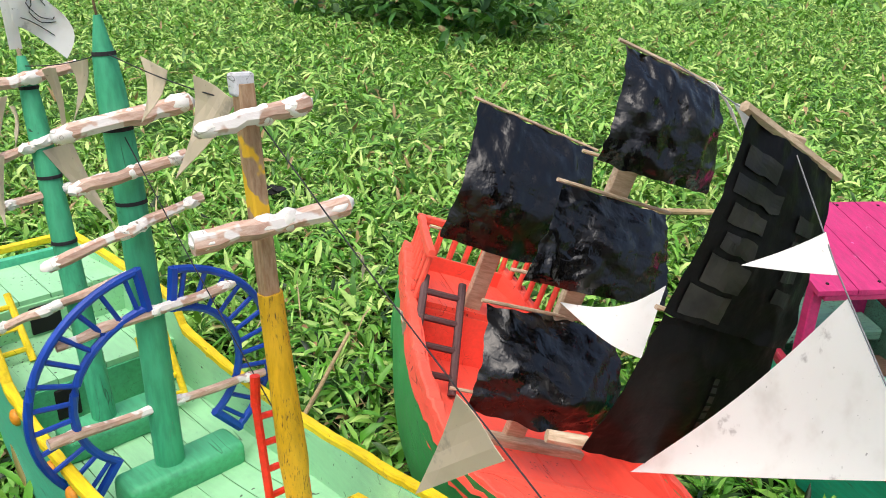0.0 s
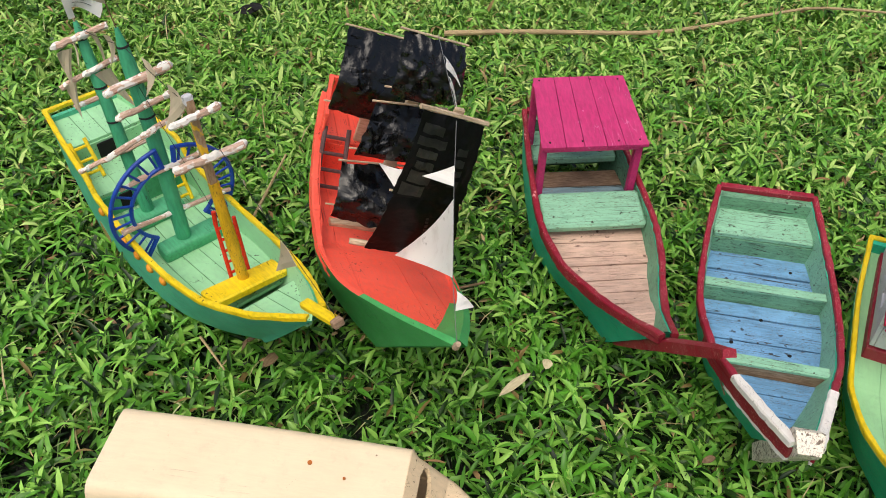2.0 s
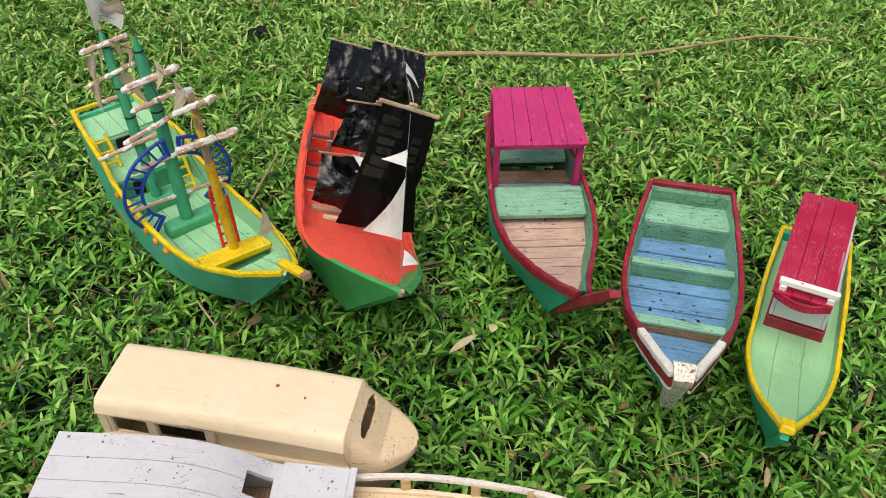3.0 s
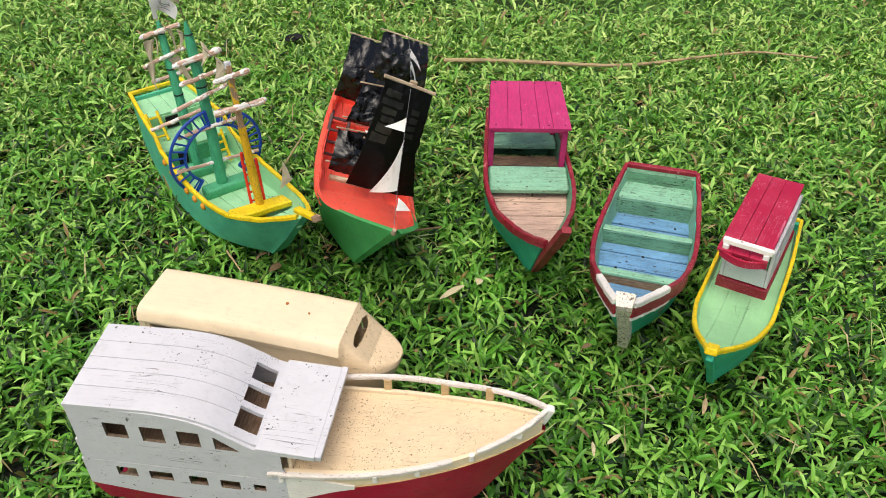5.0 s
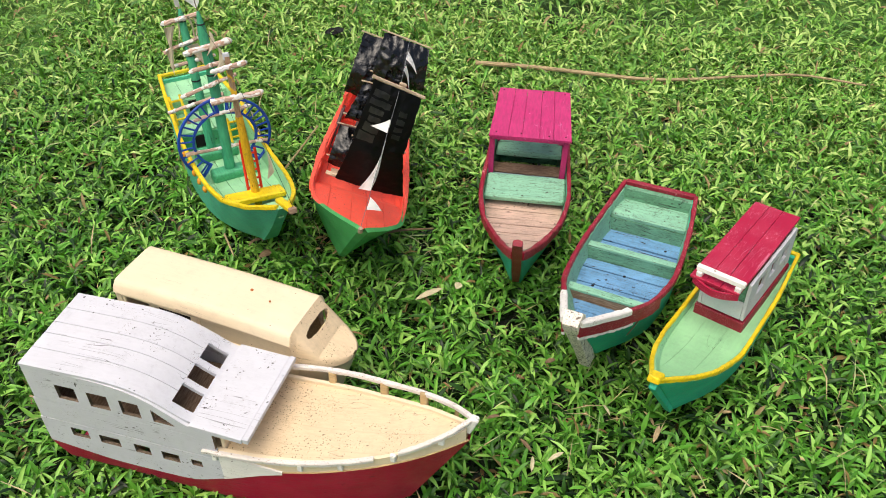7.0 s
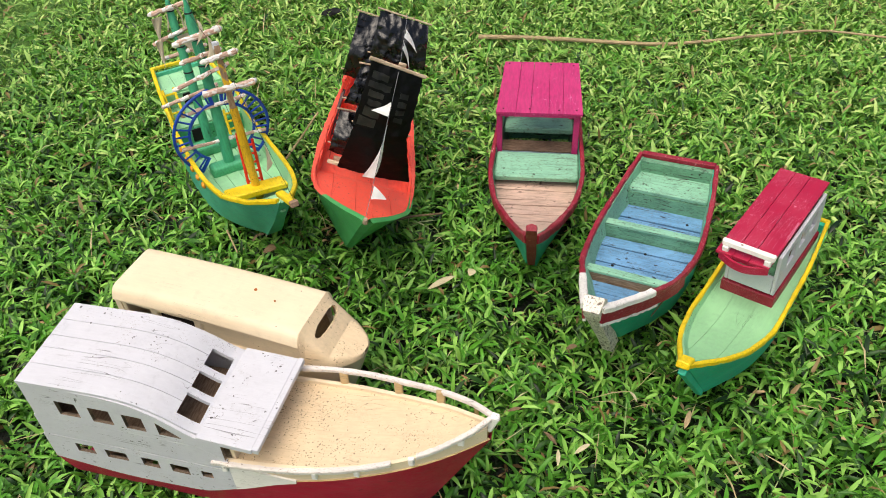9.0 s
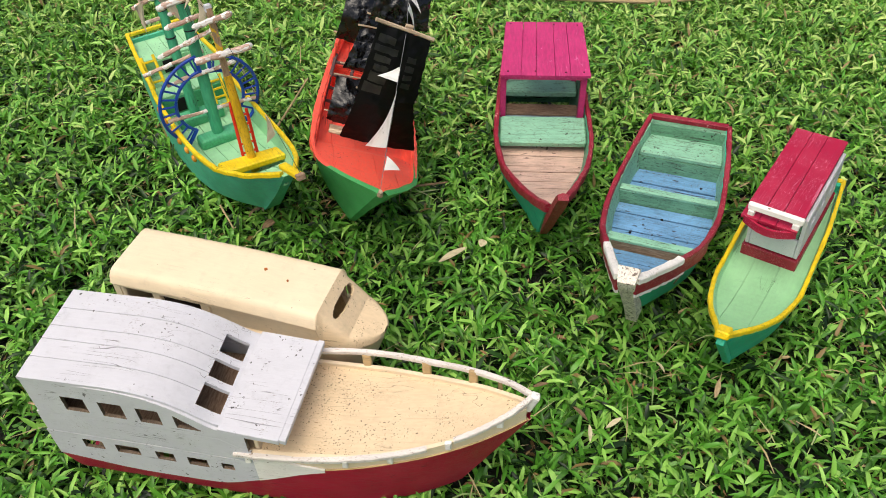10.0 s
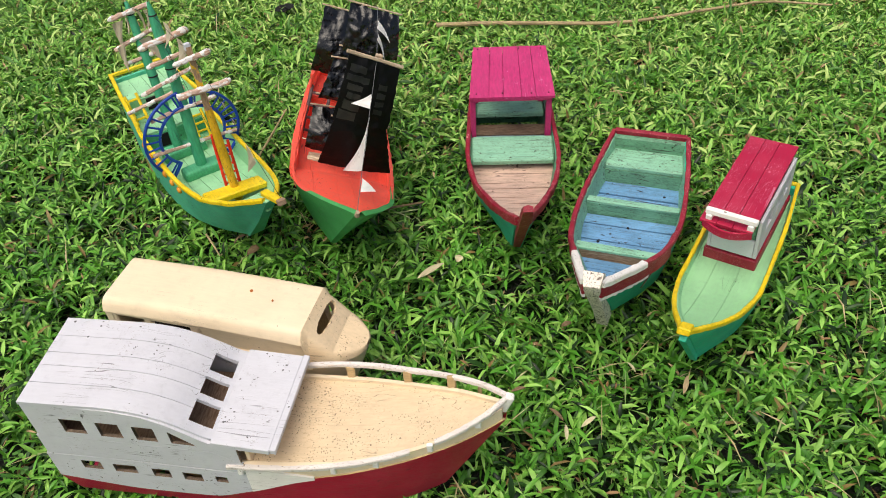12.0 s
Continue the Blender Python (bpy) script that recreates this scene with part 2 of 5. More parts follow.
BLUE = painted("blue_floor_paint", (112, 164, 206), bare=(96, 92, 84), wear=1.0, specks=0.85, along=(6, 1, 6), dot=0.5, cracks=2.0, grimy=0.6)
PALE_BLUE = painted("pale_blue_floor", (150, 180, 190), bare=(160, 130, 110), wear=0.8, specks=0.5, along=(6, 1, 6), dot=0.6, cracks=1.2)
PLANK_PINK = painted("weathered_pinkish_plank", (212, 180, 162), bare=(150, 112, 92), wear=0.6, specks=0.8, along=(6, 1, 6), dot=0.55, cracks=0.8, dirt=(80, 50, 40), grimy=0.7)
PLANK_BROWN = bare_wood("weathered_brown_plank", (120, 92, 70), (168, 140, 116))
TRACK = plain("blue_toy_plastic", (20, 72, 180), 0.42)
BLACK = plastic_sheet("black_plastic_sheet", (2, 2, 2), 0.15, 1.15, 0.62)
BLACK_MATT = plastic_sheet("dull_black_plastic", (3, 3, 3), 0.42, 0.6, 0.2)
PRINT = plain("faded_grey_print", (40, 38, 31), 0.5, 0.46)
PRINT_DIM = plain("dim_grey_print", (32, 32, 30), 0.55, 0.42)
WHITE_STEM = painted("flaking_white_stem_paint", (234, 224, 208), bare=(92, 72, 54), wear=1.5, specks=1.2, rough=0.6, along=(3, 3, 1), dot=0.6, streaky=0.06, dirt=(84, 64, 48), cracks=1.0, grimy=0.5)
PAPER = paper("white_paper", (248, 247, 244))
PAPER_OLD = paper("yellowed_paper", (208, 196, 172))
YARD = bare_wood("pale_stick_wood", (182, 142, 122), (218, 190, 172), white=0.42)
MAST_WOOD = bare_wood("bare_mast_wood", (150, 116, 84), (188, 158, 126), along=(6, 6, 1), white=0.2, rest=(226, 180, 40))
SPAR = bare_wood("raw_lath_wood", (176, 150, 120), (214, 192, 164))
LADDER_BROWN = painted("dull_purple_brown_paint", (92, 66, 66), wear=0.3, specks=0.3)
# Near-black for painted shade in holes, and for nail heads.
DARK = plain("hole_shade_and_nail_black", (14, 13, 12), 0.9)
STRING = plain("dark_string", (38, 38, 42), 0.8)
STRING_PALE = plain("grey_string", (120, 122, 124), 0.8)
RUST = plain("rusty_nail_head", (180, 100, 30), 0.8)
REVEAL = bare_wood("raw_cut_edge", (92, 76, 62), (128, 110, 92))
# Wood darkened to paint the shade inside closed cabins.
SHADE_PLANK = bare_wood("interior_shade_plank", (44, 34, 27), (70, 56, 44))
CANE = bare_wood("dry_cane", (150, 128, 92), (190, 168, 128), along=(1, 8, 8))
STRAW = bare_wood("dry_leaf_skin", (178, 168, 132), (206, 196, 160), along=(1, 8, 8))
TWIG = bare_wood("brown_twig_bark", (96, 76, 52), (136, 112, 82), along=(1, 8, 8))
# Greens vary by leaf; the near-black end also paints shade among the leaves.
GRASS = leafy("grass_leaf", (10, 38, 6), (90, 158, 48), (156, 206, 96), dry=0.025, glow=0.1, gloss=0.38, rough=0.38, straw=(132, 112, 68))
# Leaf colours near-black, so the gaps under the blades look shaded.
GRASS_GAP_SHADE = leafy("gap_shade_leaf", (8, 24, 5), (16, 40, 9), (32, 62, 18), dry=0.08, glow=0.02, gloss=0.12, straw=(88, 70, 44))
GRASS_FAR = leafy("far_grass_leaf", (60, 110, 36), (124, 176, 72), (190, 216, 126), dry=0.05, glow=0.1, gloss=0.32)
GRASS_FINE = leafy("grass_runner", (92, 132, 66), (132, 160, 92), (190, 192, 140), dry=0.3, straw=(186, 168, 126))
WEED = leafy("weed_leaf", (40, 84, 30), (76, 128, 54), (124, 170, 88), dry=0.04)
DRY = leafy("dry_blade", (108, 78, 52), (158, 124, 86), (204, 176, 134), dry=0.1, glow=0.05, gloss=0.25)
SOIL = soil("soil_with_gap_shade")


# ---------------------------------------------------------------- mesh helpers
def part(name, bm, material, parent, label="", smooth=False):
    """Links a bmesh as one mesh object under a thing or a part."""
    bmesh.ops.recalc_face_normals(bm, faces=bm.faces)
    me = bpy.data.meshes.new(name)
    bm.to_mesh(me)
    bm.free()
    for one in material if isinstance(material, tuple) else (material,):
        me.materials.append(one)
    if smooth:
        me.polygons.foreach_set("use_smooth", [True] * len(me.polygons))
        me.set_sharp_from_angle(angle=radians(38))
    ob = new(name, me)
    ob.parent = parent
    if label:
        ob["label"] = label
    return ob


def thing(name, m, label, category, group=""):
    ob = new(name)
    ob.empty_display_size = 0.05
    ob.matrix_world = m
    return tagged(ob, label, category, group)


def curve(table, x):
    """A smooth line through (x, value) knots."""
    xs = [p[0] for p in table]
    ys = [p[1] for p in table]
    if x <= xs[0]:
        return ys[0]
    if x >= xs[-1]:
        return ys[-1]
    i = max(k for k in range(len(xs) - 1) if xs[k] <= x)

    def slope(k):
        if k == 0:
            return (ys[1] - ys[0]) / (xs[1] - xs[0])
        if k == len(xs) - 1:
            return (ys[k] - ys[k - 1]) / (xs[k] - xs[k - 1])
        a, b = (ys[k] - ys[k - 1]) / (xs[k] - xs[k - 1]), (ys[k + 1] - ys[k]) / (xs[k + 1] - xs[k])
        return 0.0 if a * b < 0 else 2 * a * b / (a + b) if abs(a + b) > 1e-9 else 0.0
    h = xs[i + 1] - xs[i]
    t = (x - xs[i]) / h
    a, b = slope(i) * h, slope(i + 1) * h
    return ys[i] * (2 * t ** 3 - 3 * t * t + 1) + a * (t ** 3 - 2 * t * t + t) + ys[i + 1] * (3 * t * t - 2 * t ** 3) + b * (t ** 3 - t * t)


def box(bm, c, size, turn=None, bevel=0.0012, wobble=0.0, segs=1):
    m = Matrix.Translation(c) @ (Euler([radians(a) for a in turn]).to_matrix().to_4x4() if turn else Matrix()) @ Matrix.Diagonal((*size, 1))
    made = bmesh.ops.create_cube(bm, size=1.0, matrix=m)["verts"]
    if wobble:
        for v in made:
            v.co += Vector((random.uniform(-1, 1), random.uniform(-1, 1), random.uniform(-1, 1))) * wobble
    if bevel:
        edges = list({e for v in made for e in v.link_edges})
        bmesh.ops.bevel(bm, geom=edges, offset=min(bevel, min(size) * 0.4), segments=segs, affect="EDGES", profile=0.5)
    return bm


def boxes(*specs, **kw):
    bm = bmesh.new()
    for s in specs:
        box(bm, *s, **kw)
    return bm


def tube(bm, pts, radii, n=10, squash=1.0):
    """A round rod along points, capped."""
    pts = [Vector(p) for p in pts]
    if not hasattr(radii, "__len__"):
        radii = [radii] * len(pts)
    rings = []
    up = Vector((0.13, 0.31, 0.94))
    for i, p in enumerate(pts):
        d = (pts[min(i + 1, len(pts) - 1)] - pts[max(i - 1, 0)]).normalized()
        a = d.cross(up)
        if a.length < 1e-3:
            a = d.cross(Vector((1, 0, 0)))
        a.normalize()
        b = d.cross(a)
        rings.append([bm.verts.new(p + (a * math.cos(k * 2 * math.pi / n) + b * math.sin(k * 2 * math.pi / n) * squash) * radii[i]) for k in range(n)])
    for r, s in zip(rings, rings[1:]):
        for k in range(n):
            bm.faces.new((r[k], r[(k + 1) % n], s[(k + 1) % n], s[k]))
    bm.faces.new(rings[0][::-1])
    bm.faces.new(rings[-1])
    return bm


def rods(*specs, n=8):
    bm = bmesh.new()
    for pts, r in specs:
        tube(bm, pts, r, n)
    return bm


def strip(bm, pts, width, height, wavy=0.0, taper=0.0):
    """A flat lath swept along points, its width lying level."""
    pts = [Vector(p) for p in pts]
    rings = []
    for i, p in enumerate(pts):
        d = pts[min(i + 1, len(pts) - 1)] - pts[max(i - 1, 0)]
        flat = Vector((-d.y, d.x, 0))
        flat = flat.normalized() if flat.length > 1e-6 else Vector((0, 1, 0))
        w = width * (1 + random.uniform(-wavy, wavy))
        slim = 1.0 if not taper else min(1.0, 0.12 + (len(pts) - 1 - i) / (len(pts) * taper))
        w *= slim
        q = p + Vector((0, 0, random.uniform(-wavy, wavy) * height * 0.6))
        rings.append([bm.verts.new(q + flat * a * w / 2 + Vector((0, 0, (b * slim - (1 - slim) * 0.5) * height / 2))) for a, b in ((-1, -1), (1, -1), (1, 0.6), (0.7, 1), (-0.7, 1), (-1, 0.6))])
    for r, s in zip(rings, rings[1:]):
        for k in range(6):
            bm.faces.new((r[k], r[(k + 1) % 6], s[(k + 1) % 6], s[k]))
    bm.faces.new(rings[0][::-1])
    bm.faces.new(rings[-1])
    return bm


def sheet(fn, nu, nv, thick):
    """A thin curved sheet from fn(u, v), both 0..1."""
    bm = bmesh.new()
    g = [[bm.verts.new(fn(i / nu, j / nv)) for j in range(nv + 1)] for i in range(nu + 1)]
    for i in range(nu):
        for j in range(nv):
            bm.faces.new((g[i][j], g[i + 1][j], g[i + 1][j + 1], g[i][j + 1]))
    bmesh.ops.recalc_face_normals(bm, faces=bm.faces)
    bmesh.ops.solidify(bm, geom=bm.faces[:], thickness=thick)
    return bm


def pennant(bm, a, b, c, curl=0.006, thick=0.0005):
    """A small limp triangle of paper with corners a, b, c, bent across."""
    a, b, c = Vector(a), Vector(b), Vector(c)
    nrm = (b - a).cross(c - a).normalized()
    n = 5
    rows = []
    for i in range(n + 1):
        s = i / n
        p, q = a.lerp(c, s), b.lerp(c, s)
        row = []
        for j in range(n + 1 - i):
            t = j / max(1, n - i)
            bend = curl * (math.sin(3.0 * s + 0.6) + 0.5 * math.sin(5 * t + 2 * s))
            row.append(bm.verts.new(p.lerp(q, t) + nrm * bend))
        rows.append(row)
    made = []
    for i in range(n):
        for j in range(n - i):
            made.append(bm.faces.new((rows[i][j], rows[i][j + 1], rows[i + 1][j])))
            if j < n - i - 1:
                made.append(bm.faces.new((rows[i][j + 1], rows[i + 1][j + 1], rows[i + 1][j])))
    bmesh.ops.recalc_face_normals(bm, faces=made)
    bmesh.ops.solidify(bm, geom=made, thickness=thick)
    return bm


class Hull:
    """A boat's skin: widths and heights along the boat, raked stem and stern."""

    def __init__(self, xs, xb, width, rail, keel, flare=0.55, power=0.8, thick=0.008, linear_rail=False, beak=1.0, blunt=0.0012):
        self.beak, self.blunt = beak, blunt
        self.xs, self.xb, self.width, self.rail, self.keel = xs, xb, width, rail, keel
        self.flare, self.power, self.thick, self.linear = flare, power, thick, linear_rail

    def top(self, x):
        if self.linear:
            return float(np.interp(x, [p[0] for p in self.rail], [p[1] for p in self.rail]))
        return curve(self.rail, x)

    def point(self, u, v, inset=0.0):
        (s0, s1), (b0, b1) = self.xs, self.xb
        s, b = s0 + (s1 - s0) * v + inset, b0 + (b1 - b0) * v ** self.beak - inset * 1.2
        x = s + (b - s) * u
        xt = self.xs[1] + (self.xb[1] - self.xs[1]) * u
        w = max(curve(self.width, xt) * (self.flare + (1 - self.flare) * v ** self.power) - inset, self.blunt * (1 - v) ** 0.6 - inset, 0.0012)
        k = curve(self.keel, xt) + inset * 0.8
        return x, w, k + (self.top(xt) - k) * v

    def half(self, x, z, inset=None):
        """The inner half width at a place."""
        u = v = 0.5
        inset = self.thick if inset is None else inset
        for _ in range(14):
            xt = self.xs[1] + (self.xb[1] - self.xs[1]) * u
            k = curve(self.keel, xt)
            v = min(1.0, max(0.0, (z - k) / max(1e-4, self.top(xt) - k)))
            s, b = self.xs[0] + (self.xs[1] - self.xs[0]) * v, self.xb[0] + (self.xb[1] - self.xb[0]) * v ** self.beak
            u = min(1.0, max(0.0, (x - s) / (b - s)))
        return max(0.0, self.point(u, v)[1] - inset)

    def shell(self, nu=44, nv=6, green_from=2.0):
        """The skin; its inside takes the second material up to green_from of the length."""
        bm = bmesh.new()
        rings = []
        for i in range(nu + 1):
            u = i / nu
            out = [self.point(u, 1 - j / nv) for j in range(nv + 1)]
            inn = [self.point(u, 1 - j / nv, self.thick) for j in range(nv + 1)]
            ring = [(x, -w, z) for x, w, z in out] + [(x, w, z) for x, w, z in out[::-1]]
            ring += [(x, w, z) for x, w, z in inn] + [(x, -w, z) for x, w, z in inn[::-1]]
            rings.append([bm.verts.new(p) for p in ring])
        n = len(rings[0])
        for i, (r, s) in enumerate(zip(rings, rings[1:])):
            for k in range(n):
                bm.faces.new((r[k], r[(k + 1) % n], s[(k + 1) % n], s[k])).material_index = int(k > 2 * nv + 1 and i / nu < green_from)
        bm.faces.new(rings[0][::-1])
        bm.faces.new(rings[-1])
        last = rings[-1]
        for j in range(nv):
            bm.faces.new([bm.verts.new(v.co + Vector((0.0004, 0, 0))) for v in (last[j], last[j + 1], last[2 * nv - j], last[2 * nv + 1 - j])])
        return bm

    def board(self, x, z0, z1, thick, inset=0.001, lean=0.0, n=6):
        """A board across the boat from z0 to z1 that fills the inside."""
        bm = bmesh.new()
        front, back = [], []
        for i in range(n + 1):
            z = z0 + (z1 - z0) * i / n
            w = self.half(x, z, inset)
            front.append((x + thick / 2 + lean * i / n, w, z))
            back.append((x - thick / 2 + lean * i / n, w, z))
        loop_f = [(a, -w, z) for a, w, z in front] + [(a, w, z) for a, w, z in front[::-1]]
        loop_b = [(a, -w, z) for a, w, z in back] + [(a, w, z) for a, w, z in back[::-1]]
        f = [bm.verts.new(p) for p in loop_f]
        b = [bm.verts.new(p) for p in loop_b]
        m = len(f)
        bm.faces.new(f)
        bm.faces.new(b[::-1])
        for k in range(m):
            bm.faces.new((f[k], f[(k + 1) % m], b[(k + 1) % m], b[k]))
        return bm

    def lengthwise(self, x0, x1, seams, zfn, thick, parent, material, name="deck_plank", gap=0.0011, steps=26, inset=None):
        """Deck planks that run along the boat, each a part."""
        for y0, y1 in zip(seams, seams[1:]):
            y0, y1 = y0 + gap / 2, y1 - gap / 2
            dz = random.uniform(-0.0006, 0.0006)
            bm = bmesh.new()
            last = None
            for i in range(steps + 1):
                x = x0 + (x1 - x0) * i / steps
                z = zfn(x) + dz
                h = self.half(x, z, inset)
                a, b = max(y0, -h), min(y1, h)
                if b - a < 0.0008:
                    if last:
                        bm.faces.new(last[::-1])
                    last = None
                    continue
                ring = [bm.verts.new(p) for p in ((x, a, z - thick), (x, b, z - thick), (x, b, z), (x, a, z))]
                if last:
                    for k in range(4):
                        bm.faces.new((last[k], last[(k + 1) % 4], ring[(k + 1) % 4], ring[k]))
                else:
                    bm.faces.new(ring[::-1])
                last = ring
            if last:
                bm.faces.new(last)
            if len(bm.faces) > 2:
                part(name, bm, material, parent)
            else:
                bm.free()

    def crosswise(self, xs, zfn, thick, parent, material, name="floor_plank", gap=0.0018, inset=None):
        """Planks that run across the boat, each a part."""
        for x0, x1 in zip(xs, xs[1:]):
            dz, tilt = random.uniform(-0.0012, 0.0012), random.uniform(-0.001, 0.001)
            bm = bmesh.new()
            rings = []
            for x in (x0 + gap / 2, (x0 + x1) / 2, x1 - gap / 2):
                z = zfn(x) + dz
                h = max(0.002, self.half(x, z, inset))
                rings.append([bm.verts.new(p) for p in ((x, -h, z - thick - tilt), (x, h, z - thick + tilt), (x, h, z + tilt), (x, -h, z - tilt))])
            for r, s in zip(rings, rings[1:]):
                for k in range(4):
                    bm.faces.new((r[k], r[(k + 1) % 4], s[(k + 1) % 4], s[k]))
            bm.faces.new(rings[0][::-1])
            bm.faces.new(rings[-1])
            part(name, bm, material[0] if isinstance(material, list) else material, parent)
            if isinstance(material, list):
                material = material[1:] + material[:1]

    def edge(self, x0, x1, side, lift=0.0, out=0.0, n=40):
        """Points along the top edge."""
        res = []
        for i in range(n + 1):
            x = x0 + (x1 - x0) * i / n
            res.append((x, side * (curve(self.width, x) - self.thick / 2 + out), self.top(x) + lift))
        return res


# ---------------------------------------------------------------- the lawn
def lawn_height(x, y):
    return 0.012 * math.sin(1.3 * x + 0.7) * math.sin(1.1 * y + 0.4) - 0.062 - 0.022 * min(1.0, max(0.0, (0.3 - y) / 0.45))


def ground():
    bm = bmesh.new()
    near = np.concatenate([np.linspace(-400, -6, 8)[:-1], np.linspace(-6, 7, 66), np.linspace(7, 400, 8)[1:]])
    g = [[bm.verts.new((x, y, lawn_height(x, y) if abs(x) < 7 and abs(y) < 7 else -0.05)) for y in near] for x in near]
    for i in range(len(near) - 1):
        for j in range(len(near) - 1):
            bm.faces.new((g[i][j], g[i + 1][j], g[i + 1][j + 1], g[i][j + 1]))
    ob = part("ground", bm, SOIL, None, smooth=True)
    tagged(ob, "soil under a mown lawn, near-black for shade between blades", "ground", kind="structure")


def tufts(x, y):
    """Small uneven swells of the turf, -1 to 1."""
    swell = np.zeros(len(x))
    waves = np.random.default_rng(11)
    for size in (0.05, 0.07, 0.09, 0.12, 0.16, 0.2):
        for _ in range(2):
            turn = waves.uniform(0, np.pi)
            swell += np.sin(2 * np.pi * (x * np.cos(turn) + y * np.sin(turn)) / size + waves.uniform(0, 6.3))
    return (swell / 3.5).clip(-1, 1)


def leaves(name, shoots, xr, yr, length, width, lay, material, label, seed, keep=None, z_off=0.0, stem=0.0, per=4, fine=True, fold=0.38, category="grass", gaps=0.0):
    """Leafy shoots as one mesh: each leaf is an island, lance-shaped, folded along its rib and bent down at the tip."""
    rng = np.random.default_rng(seed)
    x, y = rng.uniform(*xr, shoots), rng.uniform(*yr, shoots)
    if keep is not None:
        ok = keep(x, y, rng)
        x, y = x[ok], y[ok]
    swell = tufts(x, y)
    if gaps:
        thin = swell + rng.normal(0, 0.25, len(x)) < gaps - 1.0
        x, y, swell = x[~thin], y[~thin], swell[~thin]
    z = 0.012 * np.sin(1.3 * x + 0.7) * np.sin(1.1 * y + 0.4) - 0.036 - 0.022 * ((0.3 - y) / 0.45).clip(0, 1) + z_off + rng.uniform(0, 1, len(x)) ** 1.3 * stem + 0.008 * swell
    lean = rng.uniform(0, 2 * np.pi, len(x))
    first = rng.uniform(0, 2 * np.pi, len(x))
    n = len(x) * per
    order = np.tile(np.arange(per), len(x))
    x, y, z, swell, lean, first = (np.repeat(a, per) for a in (x, y, z, swell, lean, first))
    az = first + order * 2.4 + rng.normal(0, 0.35, n)
    el = np.radians(rng.normal(*lay, n)) + 0.28 * np.cos(az - lean) - 0.2 * swell
    el = el.clip(0.05, 1.45)
    ln = rng.uniform(*length, n) * rng.choice([0.7, 1.0, 1.0, 1.2], n)
    wd = rng.uniform(*width, n) * (ln / np.mean(length)) ** 0.5 / 2
    bend = rng.uniform(0.15, 1.0, n)
    roll = rng.normal(0, 0.35, n)
    open_up = rng.normal(fold, 0.14, n)
    along = np.stack([np.cos(az), np.sin(az)], 1)
    side = np.stack([-np.sin(az), np.cos(az), np.zeros(n)], 1)
    stations = ((0.33, 0.95), (0.7, 0.78)) if fine else ((0.45, 1.0),)
    rows = len(stations)
    count = 3 * rows + 2
    verts = np.empty((n, count, 3))
    root = np.stack([x, y, z], 1)

    def middle(s):
        a = el - bend * s * 0.9
        return root + np.stack([along[:, 0] * ln * s * np.cos(a), along[:, 1] * ln * s * np.cos(a), ln * s * np.sin(a)], 1), a
    verts[:, 0] = root
    verts[:, -1] = middle(1.0)[0]
    for k, (s, w) in enumerate(stations):
        mid, a = middle(s)
        a = a - bend * s * 0.5
        up = np.stack([-along[:, 0] * np.sin(a), -along[:, 1] * np.sin(a), np.cos(a)], 1)
        flat = side * np.cos(roll)[:, None] + up * np.sin(roll)[:, None]
        rise = -side * np.sin(roll)[:, None] + up * np.cos(roll)[:, None]
        reach, lift = (wd * w * np.cos(open_up))[:, None], (wd * w * np.sin(open_up))[:, None]
        verts[:, 1 + 3 * k] = mid + flat * reach + rise * lift
        verts[:, 2 + 3 * k] = mid
        verts[:, 3 + 3 * k] = mid - flat * reach + rise * lift
    faces = [(0, 2, 1), (0, 3, 2)]
    for k in range(rows - 1):
        q = 1 + 3 * k
        faces += [(q, q + 1, q + 4, q + 3), (q + 1, q + 2, q + 5, q + 4)]
    q, tip = 1 + 3 * (rows - 1), count - 1
    faces += [(q, q + 1, tip), (q + 1, q + 2, tip)]
    pattern = np.array([i for f in faces for i in f])
    begins = np.cumsum([0] + [len(f) for f in faces])[:-1]
    loops = (np.arange(n)[:, None] * count + pattern[None]).ravel()
    starts = (np.arange(n)[:, None] * len(pattern) + begins[None]).ravel()
    me = bpy.data.meshes.new(name)
    me.vertices.add(n * count)
    me.vertices.foreach_set("co", verts.astype(np.float32).ravel())
    me.loops.add(len(loops))
    me.loops.foreach_set("vertex_index", loops.astype(np.int32))
    me.polygons.add(n * len(faces))
    me.polygons.foreach_set("loop_start", starts.astype(np.int32))
    me.update(calc_edges=True)
    me.materials.append(material)
    return tagged(new(name, me), label, category, kind="stuff")


